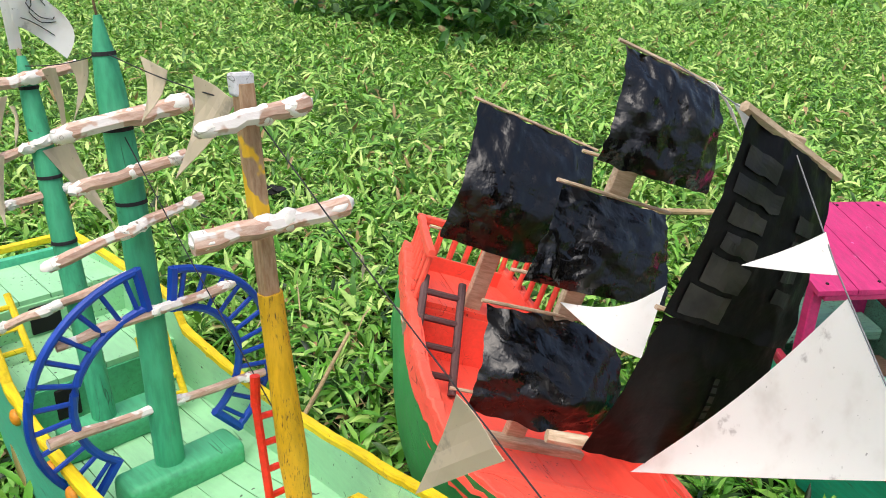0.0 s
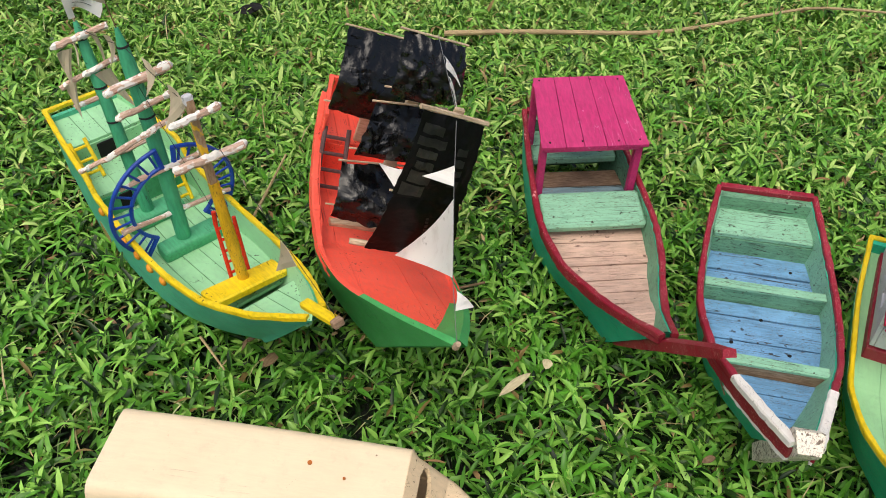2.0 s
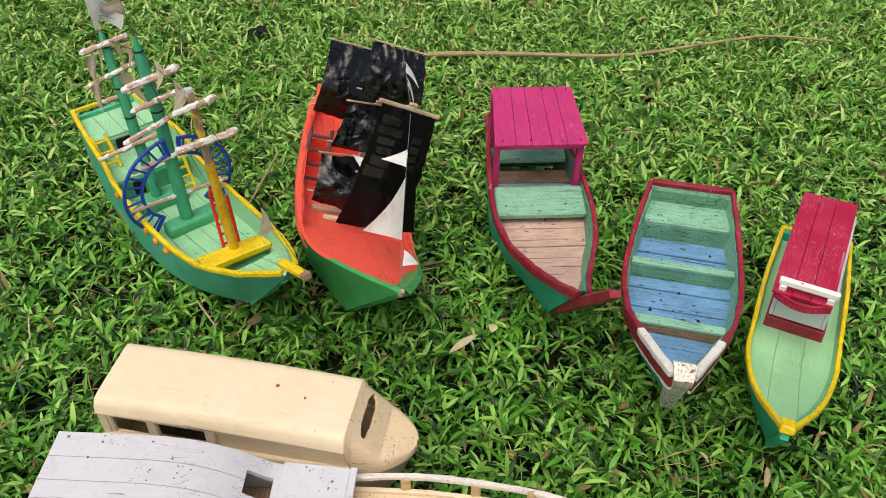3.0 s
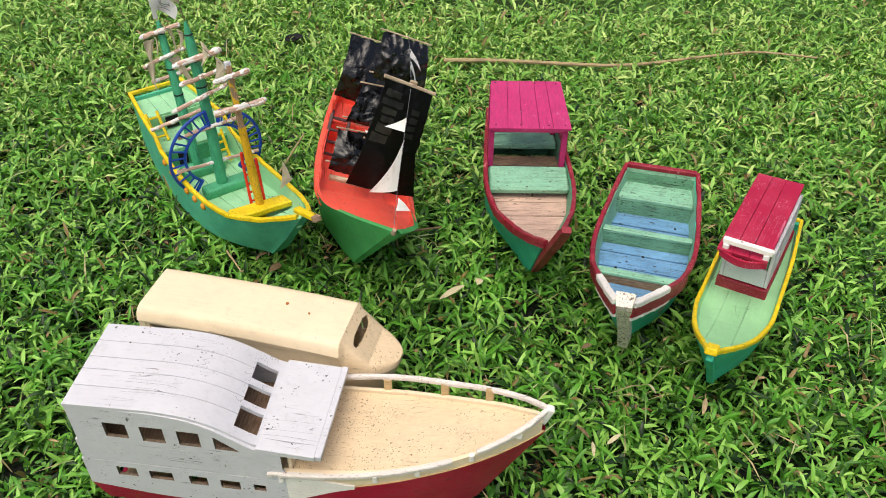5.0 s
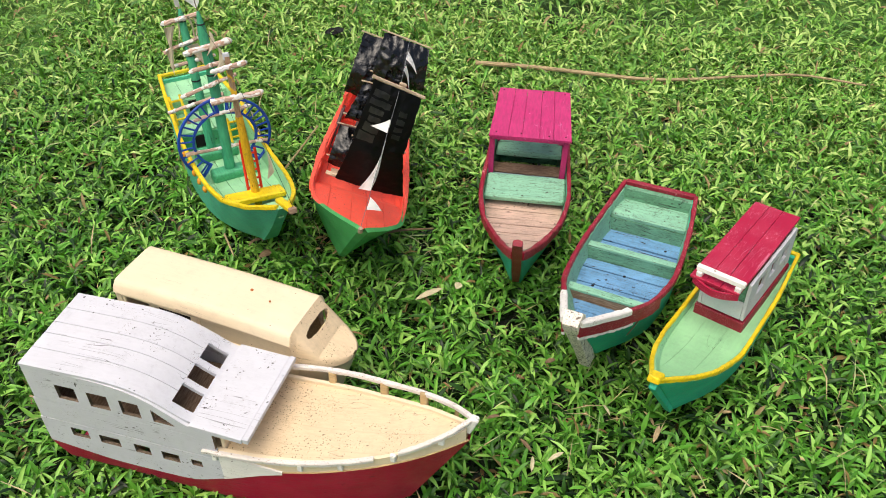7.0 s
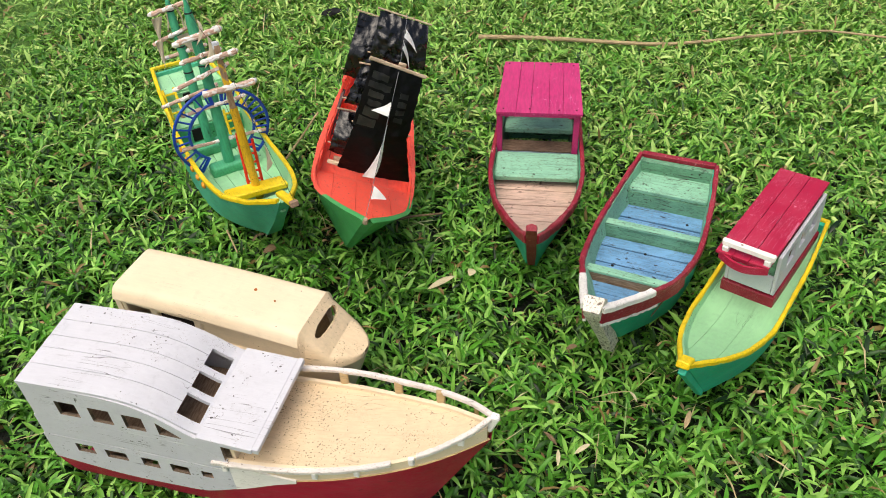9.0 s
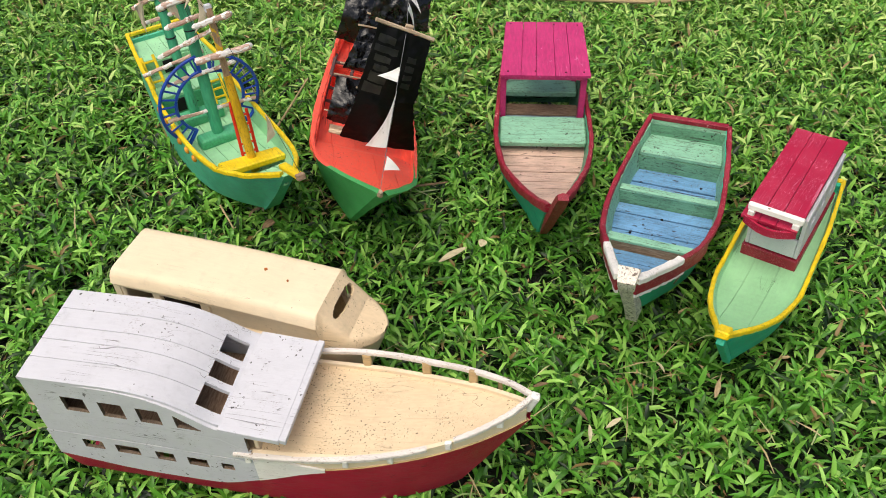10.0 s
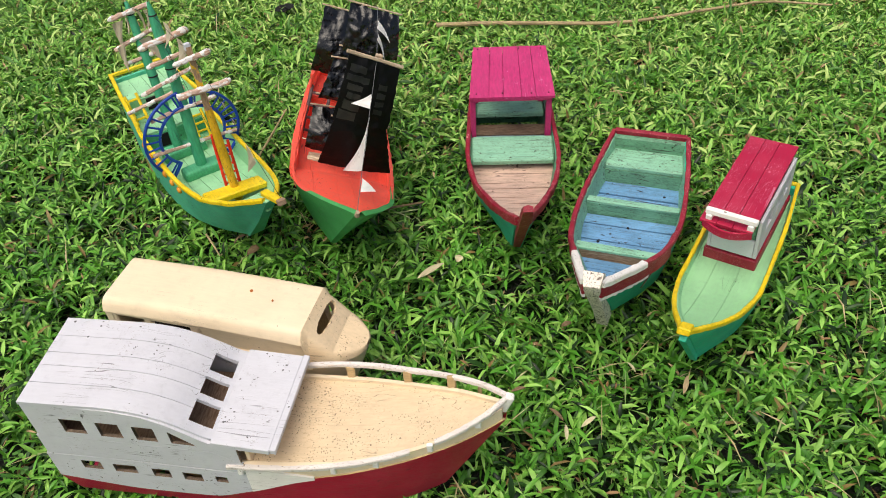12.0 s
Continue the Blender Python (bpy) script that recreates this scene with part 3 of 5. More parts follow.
def lawn():
    def near(x, y, rng):
        rim = np.minimum(np.minimum(x + 1.15, 1.75 - x), np.minimum(y + 0.6, 1.8 - y))
        return rng.uniform(0, 1, len(x)) < 0.25 + rim / 0.35

    def beyond(x, y, rng):
        rim = np.minimum(np.minimum(x + 1.15, 1.75 - x), np.minimum(y + 0.6, 1.8 - y))
        edge = np.minimum(np.minimum(x + 2.8, 3.6 - x), y + 1.6)
        return (rng.uniform(0, 1, len(x)) > rim / 0.3) & (rng.uniform(0, 1, len(x)) < 0.1 + edge / 1.0)

    def front(x, y, rng):
        return near(x, y, rng) & (rng.uniform(0, 1, len(x)) > (y - 0.55) / 1.1)

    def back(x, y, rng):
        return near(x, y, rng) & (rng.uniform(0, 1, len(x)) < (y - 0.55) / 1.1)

    def patchy(x, y, rng):
        return np.sin(9 * x + 3 * np.sin(7 * y)) + np.sin(11 * y + 2 * np.sin(5 * x)) + rng.normal(0, 0.3, len(x)) > 1.35

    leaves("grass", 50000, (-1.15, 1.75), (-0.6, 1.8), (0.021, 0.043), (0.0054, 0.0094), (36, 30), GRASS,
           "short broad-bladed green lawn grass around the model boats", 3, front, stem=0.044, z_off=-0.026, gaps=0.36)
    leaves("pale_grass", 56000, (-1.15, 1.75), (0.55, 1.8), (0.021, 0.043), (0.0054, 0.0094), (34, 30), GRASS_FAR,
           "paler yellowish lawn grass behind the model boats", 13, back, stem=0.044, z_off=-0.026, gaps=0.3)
    # Bottom layer whose dark colour stands for the shade between blades.
    leaves("low_grass", 30000, (-1.15, 1.75), (-0.6, 1.8), (0.022, 0.042), (0.005, 0.009), (18, 16), GRASS_GAP_SHADE,
           "lower lawn grass leaves coloured near-black for shade in gaps", 7, near, stem=0.008, z_off=-0.028, fine=False)
    leaves("creeping_weeds", 5200, (-0.9, 1.6), (-0.5, 1.6), (0.007, 0.012), (0.007, 0.011), (20, 18), WEED,
           "small round-leaved creeping weeds in the lawn", 14, patchy, stem=0.03, z_off=-0.012, per=3, fold=0.1)
    leaves("dry_grass", 2600, (-1.1, 1.7), (-0.55, 1.75), (0.012, 0.034), (0.003, 0.0075), (12, 14), DRY,
           "dry brown grass blades and leaf bits on the lawn", 15, None, stem=0.03, z_off=-0.014, per=1, fold=0.25)
    leaves("fine_grass", 3600, (-1.3, 1.9), (-0.75, 1.9), (0.04, 0.085), (0.0014, 0.003), (18, 16), GRASS_FINE,
           "thin pale grass runners and dry stalks among the broad leaves", 4, None, stem=0.03, z_off=-0.012, per=2, fine=False, fold=0.2)
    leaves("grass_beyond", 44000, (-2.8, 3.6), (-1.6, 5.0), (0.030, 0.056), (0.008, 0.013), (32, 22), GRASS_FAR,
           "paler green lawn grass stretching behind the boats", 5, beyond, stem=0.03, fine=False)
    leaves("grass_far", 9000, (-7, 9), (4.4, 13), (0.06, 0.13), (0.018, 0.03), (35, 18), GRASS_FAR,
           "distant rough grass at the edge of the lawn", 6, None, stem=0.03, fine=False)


# ---------------------------------------------------------------- the ships
def plank_seams(half, n, jitter=0.2):
    w = 2 * half / n
    return [-half - 0.03] + [-half + w * (k + random.uniform(-jitter, jitter)) for k in range(1, n)] + [half + 0.03]


def toy_ladder(name, parent, foot_l, foot_r, top_l, top_r, rungs, r, material, label=""):
    fl, fr, tl, tr = map(Vector, (foot_l, foot_r, top_l, top_r))
    root = part(name, rods(([fl, tl], r)), material, parent, label)
    part("side_rail", rods(([fr, tr], r)), material, root)
    for k in range(rungs):
        s = (k + 0.6) / (rungs + 0.2)
        part("rung", rods(([fl.lerp(tl, s), fr.lerp(tr, s)], r * 0.8), n=6), material, root)
    return root


def green_sailing_ship():
    ship = thing("sailing_ship", pose(-0.43, 0.80, -0.004, 0, -0.6, -45.8), "teal wooden model sailing ship with yellow rails and tattered paper flags", "model ship", "model boats on the lawn")
    hull = Hull((0.02, -0.012), (0.602, 0.748), [(-0.012, 0.066), (0.1, 0.078), (0.2, 0.085), (0.35, 0.087), (0.45, 0.085), (0.54, 0.077), (0.6, 0.065), (0.66, 0.048), (0.71, 0.028), (0.748, 0.011)],
                [(-0.012, 0.139), (0.1, 0.131), (0.195, 0.126), (0.215, 0.098), (0.3, 0.09), (0.38, 0.091), (0.46, 0.1), (0.55, 0.118), (0.65, 0.157), (0.745, 0.205)],
                [(-0.012, -0.006), (0.3, -0.014), (0.45, -0.004), (0.745, 0.03)], flare=0.96, power=1.0, thick=0.007, linear_rail=True, beak=0.95, blunt=0.016)
    part("hull", hull.shell(60), (TEAL, MINT), ship, "teal painted plank hull", True)
    part("transom", hull.board(0.002, 0.0, 0.135, 0.008), TEAL, ship)
    for side in (-1, 1):
        part("rail", strip(bmesh.new(), hull.edge(-0.012, 0.74, side, 0.003, 0.001, 60), 0.0085, 0.008, 0.12), YELLOW, ship, "bright yellow painted rail")
    part("stern_rail", boxes(((-0.009, 0, 0.142), (0.008, 0.134, 0.008))), YELLOW, ship, "bright yellow painted rail")
    # decks
    hull.lengthwise(0.002, 0.1, plank_seams(0.07, 4), lambda x: 0.127, 0.006, ship, MINT)
    hull.lengthwise(0.1, 0.2, plank_seams(0.078, 4), lambda x: 0.086, 0.006, ship, MINT)
    deck = lambda x: curve([(0.2, 0.04), (0.35, 0.043), (0.46, 0.062), (0.56, 0.086), (0.62, 0.1)], x)
    hull.lengthwise(0.2, 0.56, plank_seams(0.08, 6), deck, 0.006, ship, MINT)
    hull.lengthwise(0.6, 0.72, plank_seams(0.045, 4), lambda x: 0.118 + (x - 0.6) * 0.42, 0.005, ship, MINT)
    part("poop_bulkhead", hull.board(0.1, 0.08, 0.121, 0.006), MINT, ship)
    part("waist_bulkhead", hull.board(0.2, 0.035, 0.08, 0.006), BLOCK_GREEN, ship)
    # No opening is cut; black blocks paint the shade of the doorways.
    part("doorway", boxes(((0.1042, -0.012, 0.103), (0.003, 0.03, 0.03))), DARK, ship, "black block painting the shade of a square doorway")
    part("doorway", boxes(((0.2042, -0.034, 0.061), (0.003, 0.022, 0.032))), DARK, ship, "black block painting the shade of a square doorway")
    toy_ladder("boarding_ladder", ship, (0.155, -0.07, 0.088), (0.155, -0.044, 0.088), (0.108, -0.07, 0.142), (0.108, -0.044, 0.142), 3, 0.0034, YELLOW, "small yellow wooden ladder")
    toy_ladder("boarding_ladder", ship, (0.262, 0.030, 0.05), (0.262, 0.056, 0.05), (0.212, 0.036, 0.108), (0.212, 0.062, 0.108), 4, 0.0034, YELLOW, "small yellow wooden ladder")
    # masts on their blocks
    for name, x, y, wide in (("fore_block", 0.362, 0.002, 0.105), ("aft_block", 0.262, -0.012, 0.10)):
        part(name, boxes(((x - 0.006, y, 0.052), (0.036, wide, 0.026)), bevel=0.0065, segs=3, wobble=0.0015), BLOCK_GREEN, ship, "rounded green mast step block", True)
    main = part("main_mast", rods(([(0.353, -0.006, 0.05), (0.343, -0.004, 0.2), (0.334, -0.003, 0.30), (0.327, -0.004, 0.372), (0.324, -0.004, 0.395), (0.322, -0.004, 0.408), (0.321, -0.004, 0.424)], [0.0122, 0.0116, 0.0112, 0.0104, 0.0082, 0.0056, 0.0028]), n=14), MAST_GREEN, ship, "tapered green round mast", True)
    aft = part("aft_mast", rods(([(0.256, -0.02, 0.05), (0.225, -0.018, 0.19), (0.2, -0.016, 0.29), (0.188, -0.015, 0.335), (0.18, -0.014, 0.36), (0.176, -0.014, 0.377)], [0.0108, 0.0102, 0.0096, 0.0084, 0.0064, 0.0035]), n=14), MAST_GREEN, ship, "tapered green round mast", True)
    front = part("front_mast", rods(([(0.546, 0, 0.085), (0.538, -0.002, 0.15), (0.536, -0.002, 0.168), (0.527, -0.003, 0.245), (0.5235, -0.004, 0.284)], [0.0086, 0.0084, 0.0096, 0.008, 0.0076]), n=12), YELLOW_OLD, ship, "yellow paint worn off a wooden mast", True)
    part("mast_top", boxes(((0.518, -0.0045, 0.333), (0.0095, 0.0105, 0.15), (0, -6.4, 0))), MAST_WOOD, front, "bare brown upper mast")
    part("mast_cap", boxes(((0.5085, -0.005, 0.406), (0.0108, 0.0118, 0.013), (0, -6.4, 0)), bevel=0.002, segs=2, wobble=0.001), WHITE, front, "chipped white mast cap")
    for m, z, x, y, r in ((main, 0.398, 0.324, -0.004, 0.0088), (main, 0.345, 0.330, -0.004, 0.0118), (main, 0.29, 0.3355, -0.003, 0.0122), (aft, 0.352, 0.183, -0.014, 0.0082), (aft, 0.28, 0.2035, -0.016, 0.0106), (aft, 0.225, 0.2175, -0.0175, 0.011)):
        part("lashing", rods(([(x, y, z - 0.0014), (x - 0.0003, y, z + 0.0014)], r * 0.97), n=12), STRING, m, "dark string lashing")
    # yards: mast, both ends, thickness; brushed paint and dabs of it where they are tied
    yards = [(main, (0.349, -0.095, 0.123), (0.352, 0.089, 0.112), 0.0044), (main, (0.35, -0.078, 0.2), (0.362, 0.056, 0.212), 0.0044), (main, (0.358, -0.076, 0.265), (0.358, 0.043, 0.289), 0.0044),
             (main, (0.349, -0.048, 0.312), (0.357, 0.034, 0.324), 0.0046), (main, (0.340, -0.052, 0.348), (0.348, 0.044, 0.362), 0.0068),
             (aft, (0.216, -0.093, 0.159), (0.256, 0.030, 0.196), 0.0045), (aft, (0.2, -0.062, 0.259), (0.217, 0.034, 0.275), 0.0042), (aft, (0.186, -0.068, 0.290), (0.217, 0.018, 0.324), 0.0044), (aft, (0.184, -0.057, 0.354), (0.2, 0.022, 0.368), 0.005),
             (front, (0.530, -0.053, 0.330), (0.539, 0.042, 0.333), 0.006), (front, (0.523, -0.037, 0.388), (0.529, 0.024, 0.395), 0.0052)]
    for m, a, b, r in yards:
        a, b = Vector(a), Vector(b)
        pts = [a.lerp(b, k / 8) + Vector((random.uniform(-1, 1), 0, random.uniform(-1, 1))) * 0.0011 for k in range(9)]
        yard = part("yard", rods((pts, [r * random.uniform(0.85, 1.15) for _ in pts]), n=7), YARD, m, "pale stick yard with flaking white paint", True)
        for spot in (random.uniform(0.02, 0.12), random.uniform(0.42, 0.5), random.uniform(0.55, 0.62), random.uniform(0.9, 0.98)):
            if random.random() < 0.25:
                continue
            bm = bmesh.new()
            bmesh.ops.create_icosphere(bm, subdivisions=2, radius=1.0, matrix=Matrix.Translation(a.lerp(b, spot)) @ Euler((0, 0, random.uniform(-0.3, 0.3))).to_matrix().to_4x4() @ Matrix.Diagonal((r * random.uniform(0.95, 1.12), r * random.uniform(1.2, 2.4), r * random.uniform(0.95, 1.2), 1)))
            for v in bm.verts:
                v.co += Vector((random.uniform(-1, 1), random.uniform(-1, 1), random.uniform(-1, 1))) * 0.0009
            part("paint_dab", bm, WHITE_OLD, yard, "lump of white paint", True)
    # loose paper pennants
    for m, a, b, c in ((aft, (0.206, -0.0117, 0.369), (0.2226, -0.0042, 0.373), (0.206, 0.0, 0.296)), (aft, (0.2474, -0.0052, 0.3815), (0.2892, -0.003, 0.389), (0.2625, -0.01, 0.338)),
                       (aft, (0.196, -0.058, 0.347), (0.196, -0.035, 0.35), (0.203, -0.055, 0.295)), (aft, (0.137, -0.022, 0.33), (0.152, -0.02, 0.332), (0.174, -0.032, 0.297)),
                       (aft, (0.212, -0.066, 0.303), (0.212, -0.05, 0.306), (0.222, -0.062, 0.25)), (aft, (0.212, -0.02, 0.305), (0.212, 0.004, 0.308), (0.2314, 0.0214, 0.235)),
                       (main, (0.376, -0.004, 0.405), (0.412, -0.001, 0.399), (0.411, -0.021, 0.368)), (front, (0.456, -0.009, 0.404), (0.506, -0.008, 0.397), (0.4609, -0.026, 0.344))):
        part("paper_flag", pennant(bmesh.new(), a, b, c), PAPER_OLD, m, "limp hand-cut paper pennant")
    def flag_cloth(u, v):
        # a limp leaf-shaped paper flag, wide beside the pole and narrower at its drooping end
        top, low = Vector((0, -0.020 + 0.034 * u, 0.445 - 0.026 * u * u)), Vector((0, -0.017 + 0.038 * u, 0.402 - 0.03 * u ** 1.5))
        p = top.lerp(low, v) + Vector((0, 0.014 * u * math.sin(math.pi * v), 0))
        return (0.178 + 0.005 * math.sin(5 * u + 2 * v), p.y, p.z)
    big = part("paper_flag", sheet(flag_cloth, 12, 8, 0.0005), PAPER, aft, "white paper flag with a pencil scribble", True)
    for k in range(2):
        turn = np.linspace(0.3, 2 * math.pi * 0.9, 16)
        mark = [Vector(flag_cloth(0.5 + 0.2 * math.cos(t) * (1 + 0.3 * math.sin(3 * t + k)), 0.45 + 0.22 * math.sin(t) + 0.08 * k)) + Vector((0.0009, 0, 0)) for t in turn]
        part("pencil_mark", rods((mark, 0.0004), n=5), STRING, big)
    part("pencil_mark", rods(([Vector(flag_cloth(s, 0.82)) + Vector((0.0009, 0, 0)) for s in np.linspace(0.15, 0.75, 8)], 0.0004), n=5), STRING, big)
    part("flag_tail", sheet(lambda u, v: (0.179 + 0.002 * math.sin(4 * v), -0.026 + 0.010 * u + 0.004 * v, 0.445 - 0.062 * v), 3, 10, 0.0005), PAPER, aft, "white paper wrapped round the flag stick")
    part("pole", rods(([(0.176, -0.014, 0.37), (0.1765, -0.021, 0.446)], 0.0016)), SPAR, aft)
    part("pole", rods(([(0.321, -0.004, 0.42), (0.322, -0.008, 0.453), (0.322, -0.011, 0.49)], 0.001), n=6), TWIG, main)
    part("paper_flag", pennant(bmesh.new(), (0.322, -0.009, 0.461), (0.322, -0.011, 0.49), (0.318, -0.046, 0.487), 0.003), PAPER_OLD, main, "limp hand-cut paper pennant")
    # running line from mast to mast to the bow
    line = bmesh.new()
    for a, b in (((0.178, -0.014, 0.369), (0.324, -0.004, 0.398)), ((0.324, -0.004, 0.399), (0.51, -0.004, 0.395)), ((0.51, -0.003, 0.395), (0.775, 0.008, 0.222)), ((0.33, -0.004, 0.35), (0.53, 0.0, 0.18))):
        a, b = Vector(a), Vector(b)
        tube(line, [a.lerp(b, k / 8) - Vector((0, 0, 0.003 * math.sin(math.pi * k / 8))) for k in range(9)], 0.00045, 5)
    part("rigging_line", line, STRING, ship, "thin dark string rigging")
    for a, b, c in (((0.676, 0.0, 0.284), (0.708, 0.002, 0.263), (0.648, 0.002, 0.207)), ((0.60, 0.0, 0.333), (0.606, 0.001, 0.329), (0.602, 0.004, 0.318)), ((0.63, 0.0, 0.313), (0.638, 0.001, 0.308), (0.632, 0.006, 0.296))):
        part("paper_flag", pennant(bmesh.new(), a, b, c, 0.003), PAPER_OLD, ship, "limp hand-cut paper pennant")
    # curved blue track pieces either side of the main mast
    for lo, hi, wide in ((98, 232, 0.106), (82, -50, 0.099)):
        c = Vector((0.35, 0.0, 0.138))
        arc = lambda deg, rad: c + Vector((0.006 * math.sin(radians(deg)), rad * math.cos(radians(deg)), rad * math.sin(radians(deg))))
        ang = [lo + (hi - lo) * k / 22 for k in range(23)]
        root = part("toy_track", rods(([arc(a, wide) for a in ang], 0.0034)), TRACK, ship, "curved blue plastic toy track with rungs", True)
        part("inner_rail", rods(([arc(a, wide - 0.032) for a in ang], 0.0034)), TRACK, root, smooth=True)
        for k in range(12):
            a = lo + (hi - lo) * (k + 0.5) / 12
            part("rung", rods(([arc(a, wide - 0.032), arc(a, wide)], 0.0021), n=6), TRACK, root)
        for a in (lo, hi):
            part("end_plate", rods(([arc(a, wide - 0.034), arc(a, wide + 0.002)], 0.0042), n=6), TRACK, root)
    # red toy ladder, cross beam, bowsprit, bosses
    ladder = toy_ladder("red_ladder", ship, (0.527, -0.012, 0.082), (0.527, 0.017, 0.082), (0.5, -0.006, 0.196), (0.504, 0.021, 0.194), 6, 0.003, RED_TOY, "red plastic toy ladder")
    part("ladder_peg", rods(([(0.5, -0.006, 0.192), (0.4985, -0.004, 0.214)], 0.0034)), RED_TOY, ladder)
    part("cross_beam", boxes(((0.55, -0.004, 0.108), (0.042, 0.122, 0.014), (-4, -9, 0)), bevel=0.003, wobble=0.0012), YELLOW, ship, "broad yellow cross beam")
    part("bowsprit", boxes(((0.744, 0.003, 0.209), (0.066, 0.015, 0.011), (0, -16, 3)), bevel=0.002, wobble=0.001), YELLOW, ship, "stubby yellow bowsprit")
    part("bowsprit_end", boxes(((0.7815, 0.005, 0.2195), (0.011, 0.0145, 0.0105), (0, -16, 3))), PLANK_BROWN, ship, "raw sawn wood end")
    for side in (-1, 1):
        for k in range(6):
            x = 0.235 + k * 0.042
            w = curve(hull.width, x)
            bm = bmesh.new()
            bmesh.ops.create_icosphere(bm, subdivisions=2, radius=1.0, matrix=Matrix.Translation((x, side * (w + 0.001), hull.top(x) - 0.012)) @ Matrix.Diagonal((0.0085, 0.005, 0.008, 1)))
            part("boss", bm, ORANGE, ship, "round orange boss", True)


def red_sailing_ship():
    ship = thing("sailing_ship", pose(0.0914, 0.5896, 0.010, -19.4, -3.0, -75.4), "heeled model ship with red deck, green hull and black plastic sails", "model ship", "model boats on the lawn")
    hull = Hull((-0.27, -0.295), (0.225, 0.43), [(-0.295, 0.068), (-0.15, 0.09), (0, 0.104), (0.1, 0.107), (0.18, 0.101), (0.25, 0.088), (0.31, 0.066), (0.36, 0.044), (0.40, 0.023), (0.43, 0.008)],
                [(-0.295, 0.118), (-0.15, 0.098), (0, 0.082), (0.1, 0.084), (0.2, 0.108), (0.3, 0.154), (0.43, 0.222)],
                [(-0.295, 0.0), (0, -0.02), (0.43, -0.004)], flare=0.68, power=0.75, thick=0.008)
    part("hull", hull.shell(56, green_from=0.78), (GREEN, RED), ship, "bright green painted hull", True)
    part("transom", hull.board(-0.285, 0.0, 0.116, 0.01), GREEN, ship)
    part("transom_lining", hull.board(-0.2775, 0.05, 0.118, 0.004), RED, ship)
    deck = lambda x: curve([(-0.17, 0.04), (0.05, 0.046), (0.1, 0.07), (0.16, 0.09), (0.2, 0.101), (0.25, 0.118), (0.3, 0.135), (0.36, 0.156)], x)
    hull.lengthwise(-0.165, 0.335, plank_seams(0.1, 5), deck, 0.006, ship, RED, steps=60, inset=0.0075, gap=0.0006)
    hull.lengthwise(-0.28, -0.165, plank_seams(0.085, 5), lambda x: 0.1, 0.006, ship, RED)
    part("bulkhead", hull.board(-0.165, 0.03, 0.094, 0.006), RED, ship)
    for side in (-1, 1):
        # red inner bulwark lining and capping
        pts = hull.edge(-0.285, 0.17, side, -0.012, -0.006, 40)
        bm = bmesh.new()
        strip(bm, pts, 0.006, 0.034, 0.12, 0.3)
        part("bulwark", bm, RED, ship, "rough red painted bulwark")
        part("outer_bulwark", strip(bmesh.new(), hull.edge(-0.29, 0.17, side, -0.003, 0.003, 40), 0.006, 0.02, 0.16, 0.5), RED, ship, "rough red painted bulwark")
        part("capping", strip(bmesh.new(), hull.edge(-0.29, 0.21, side, 0.003, 0.0, 60), 0.0115, 0.008, 0.25, 0.4), RED, ship, "rough red painted capping rail")
        for k in range(7):
            x = -0.285 + k * 0.022
            part("baluster", boxes(((x, side * (hull.half(x, 0.1) + 0.001), 0.13), (0.007, 0.005, 0.05))), RED, ship)
        part("stern_handrail", strip(bmesh.new(), [(x, side * (hull.half(x, 0.1) + 0.002), 0.157) for x in np.linspace(-0.292, -0.146, 8)], 0.008, 0.008, 0.15), RED, ship, "red stern handrail")
    for k in range(6):
        part("baluster", boxes(((-0.287, -0.05 + k * 0.02, 0.13), (0.005, 0.007, 0.05))), RED, ship)
    part("stern_handrail", boxes(((-0.288, 0, 0.157), (0.008, 0.13, 0.008))), RED, ship, "red stern handrail")
    part("mast_step", boxes(((0.0, 0.002, 0.045), (0.016, 0.138, 0.012)), wobble=0.0008), SPAR, ship, "raw wooden lath across the deck")
    toy_ladder("ladder", ship, (-0.07, -0.086, 0.045), (-0.07, -0.042, 0.045), (-0.158, -0.078, 0.13), (-0.158, -0.036, 0.13), 4, 0.0042, LADDER_BROWN, "dull purple-brown wooden ladder")
    masts = [part("mast", boxes(((x, y, (z0 + z1) / 2), (0.009, 0.02, z1 - z0))), SPAR, ship, "flat raw wooden mast") for x, y, z0, z1 in ((-0.18, -0.008, 0.04, 0.3), (-0.006, 0.0, 0.04, 0.39))]
    masts.append(part("mast", boxes(((0.152, 0.004, 0.262), (0.007, 0.014, 0.24), (0, 4.0, 0))), SPAR, ship, "flat raw wooden mast"))

    def sail(mast, tl, tr, bl, br, belly, material, wrinkle, label, seed, sag=0.0):
        tl, tr, bl, br = (Vector((p[0] - 0.13 * p[1], p[1], p[2])) for p in (tl, tr, bl, br))

        def fn(u, v):
            p = tl.lerp(tr, u).lerp(bl.lerp(br, u), v)
            bulge = belly * 1.6 * math.sin(math.pi / 2 * min(1.0, v / 0.6)) * (1 - 0.9 * max(0.0, v - 0.6) ** 2) * (0.6 + 0.4 * math.sin(math.pi * u))
            q = Vector((u * 3.2 + seed, v * 2.6, seed))
            rag = 0.0022 * noise.noise(Vector((u * 9, v * 9, seed + 5)))
            return p + Vector((bulge + wrinkle * noise.noise(q) + wrinkle * 0.4 * noise.noise(q * 2.3) - wrinkle * 0.55 * abs(noise.noise(q * 1.9 + Vector((9, 4, 2)))) - wrinkle * 0.25 * abs(noise.noise(q * 4.3)), rag if u in (0.0, 1.0) else 0, rag - sag * v * math.sin(math.pi * u)))
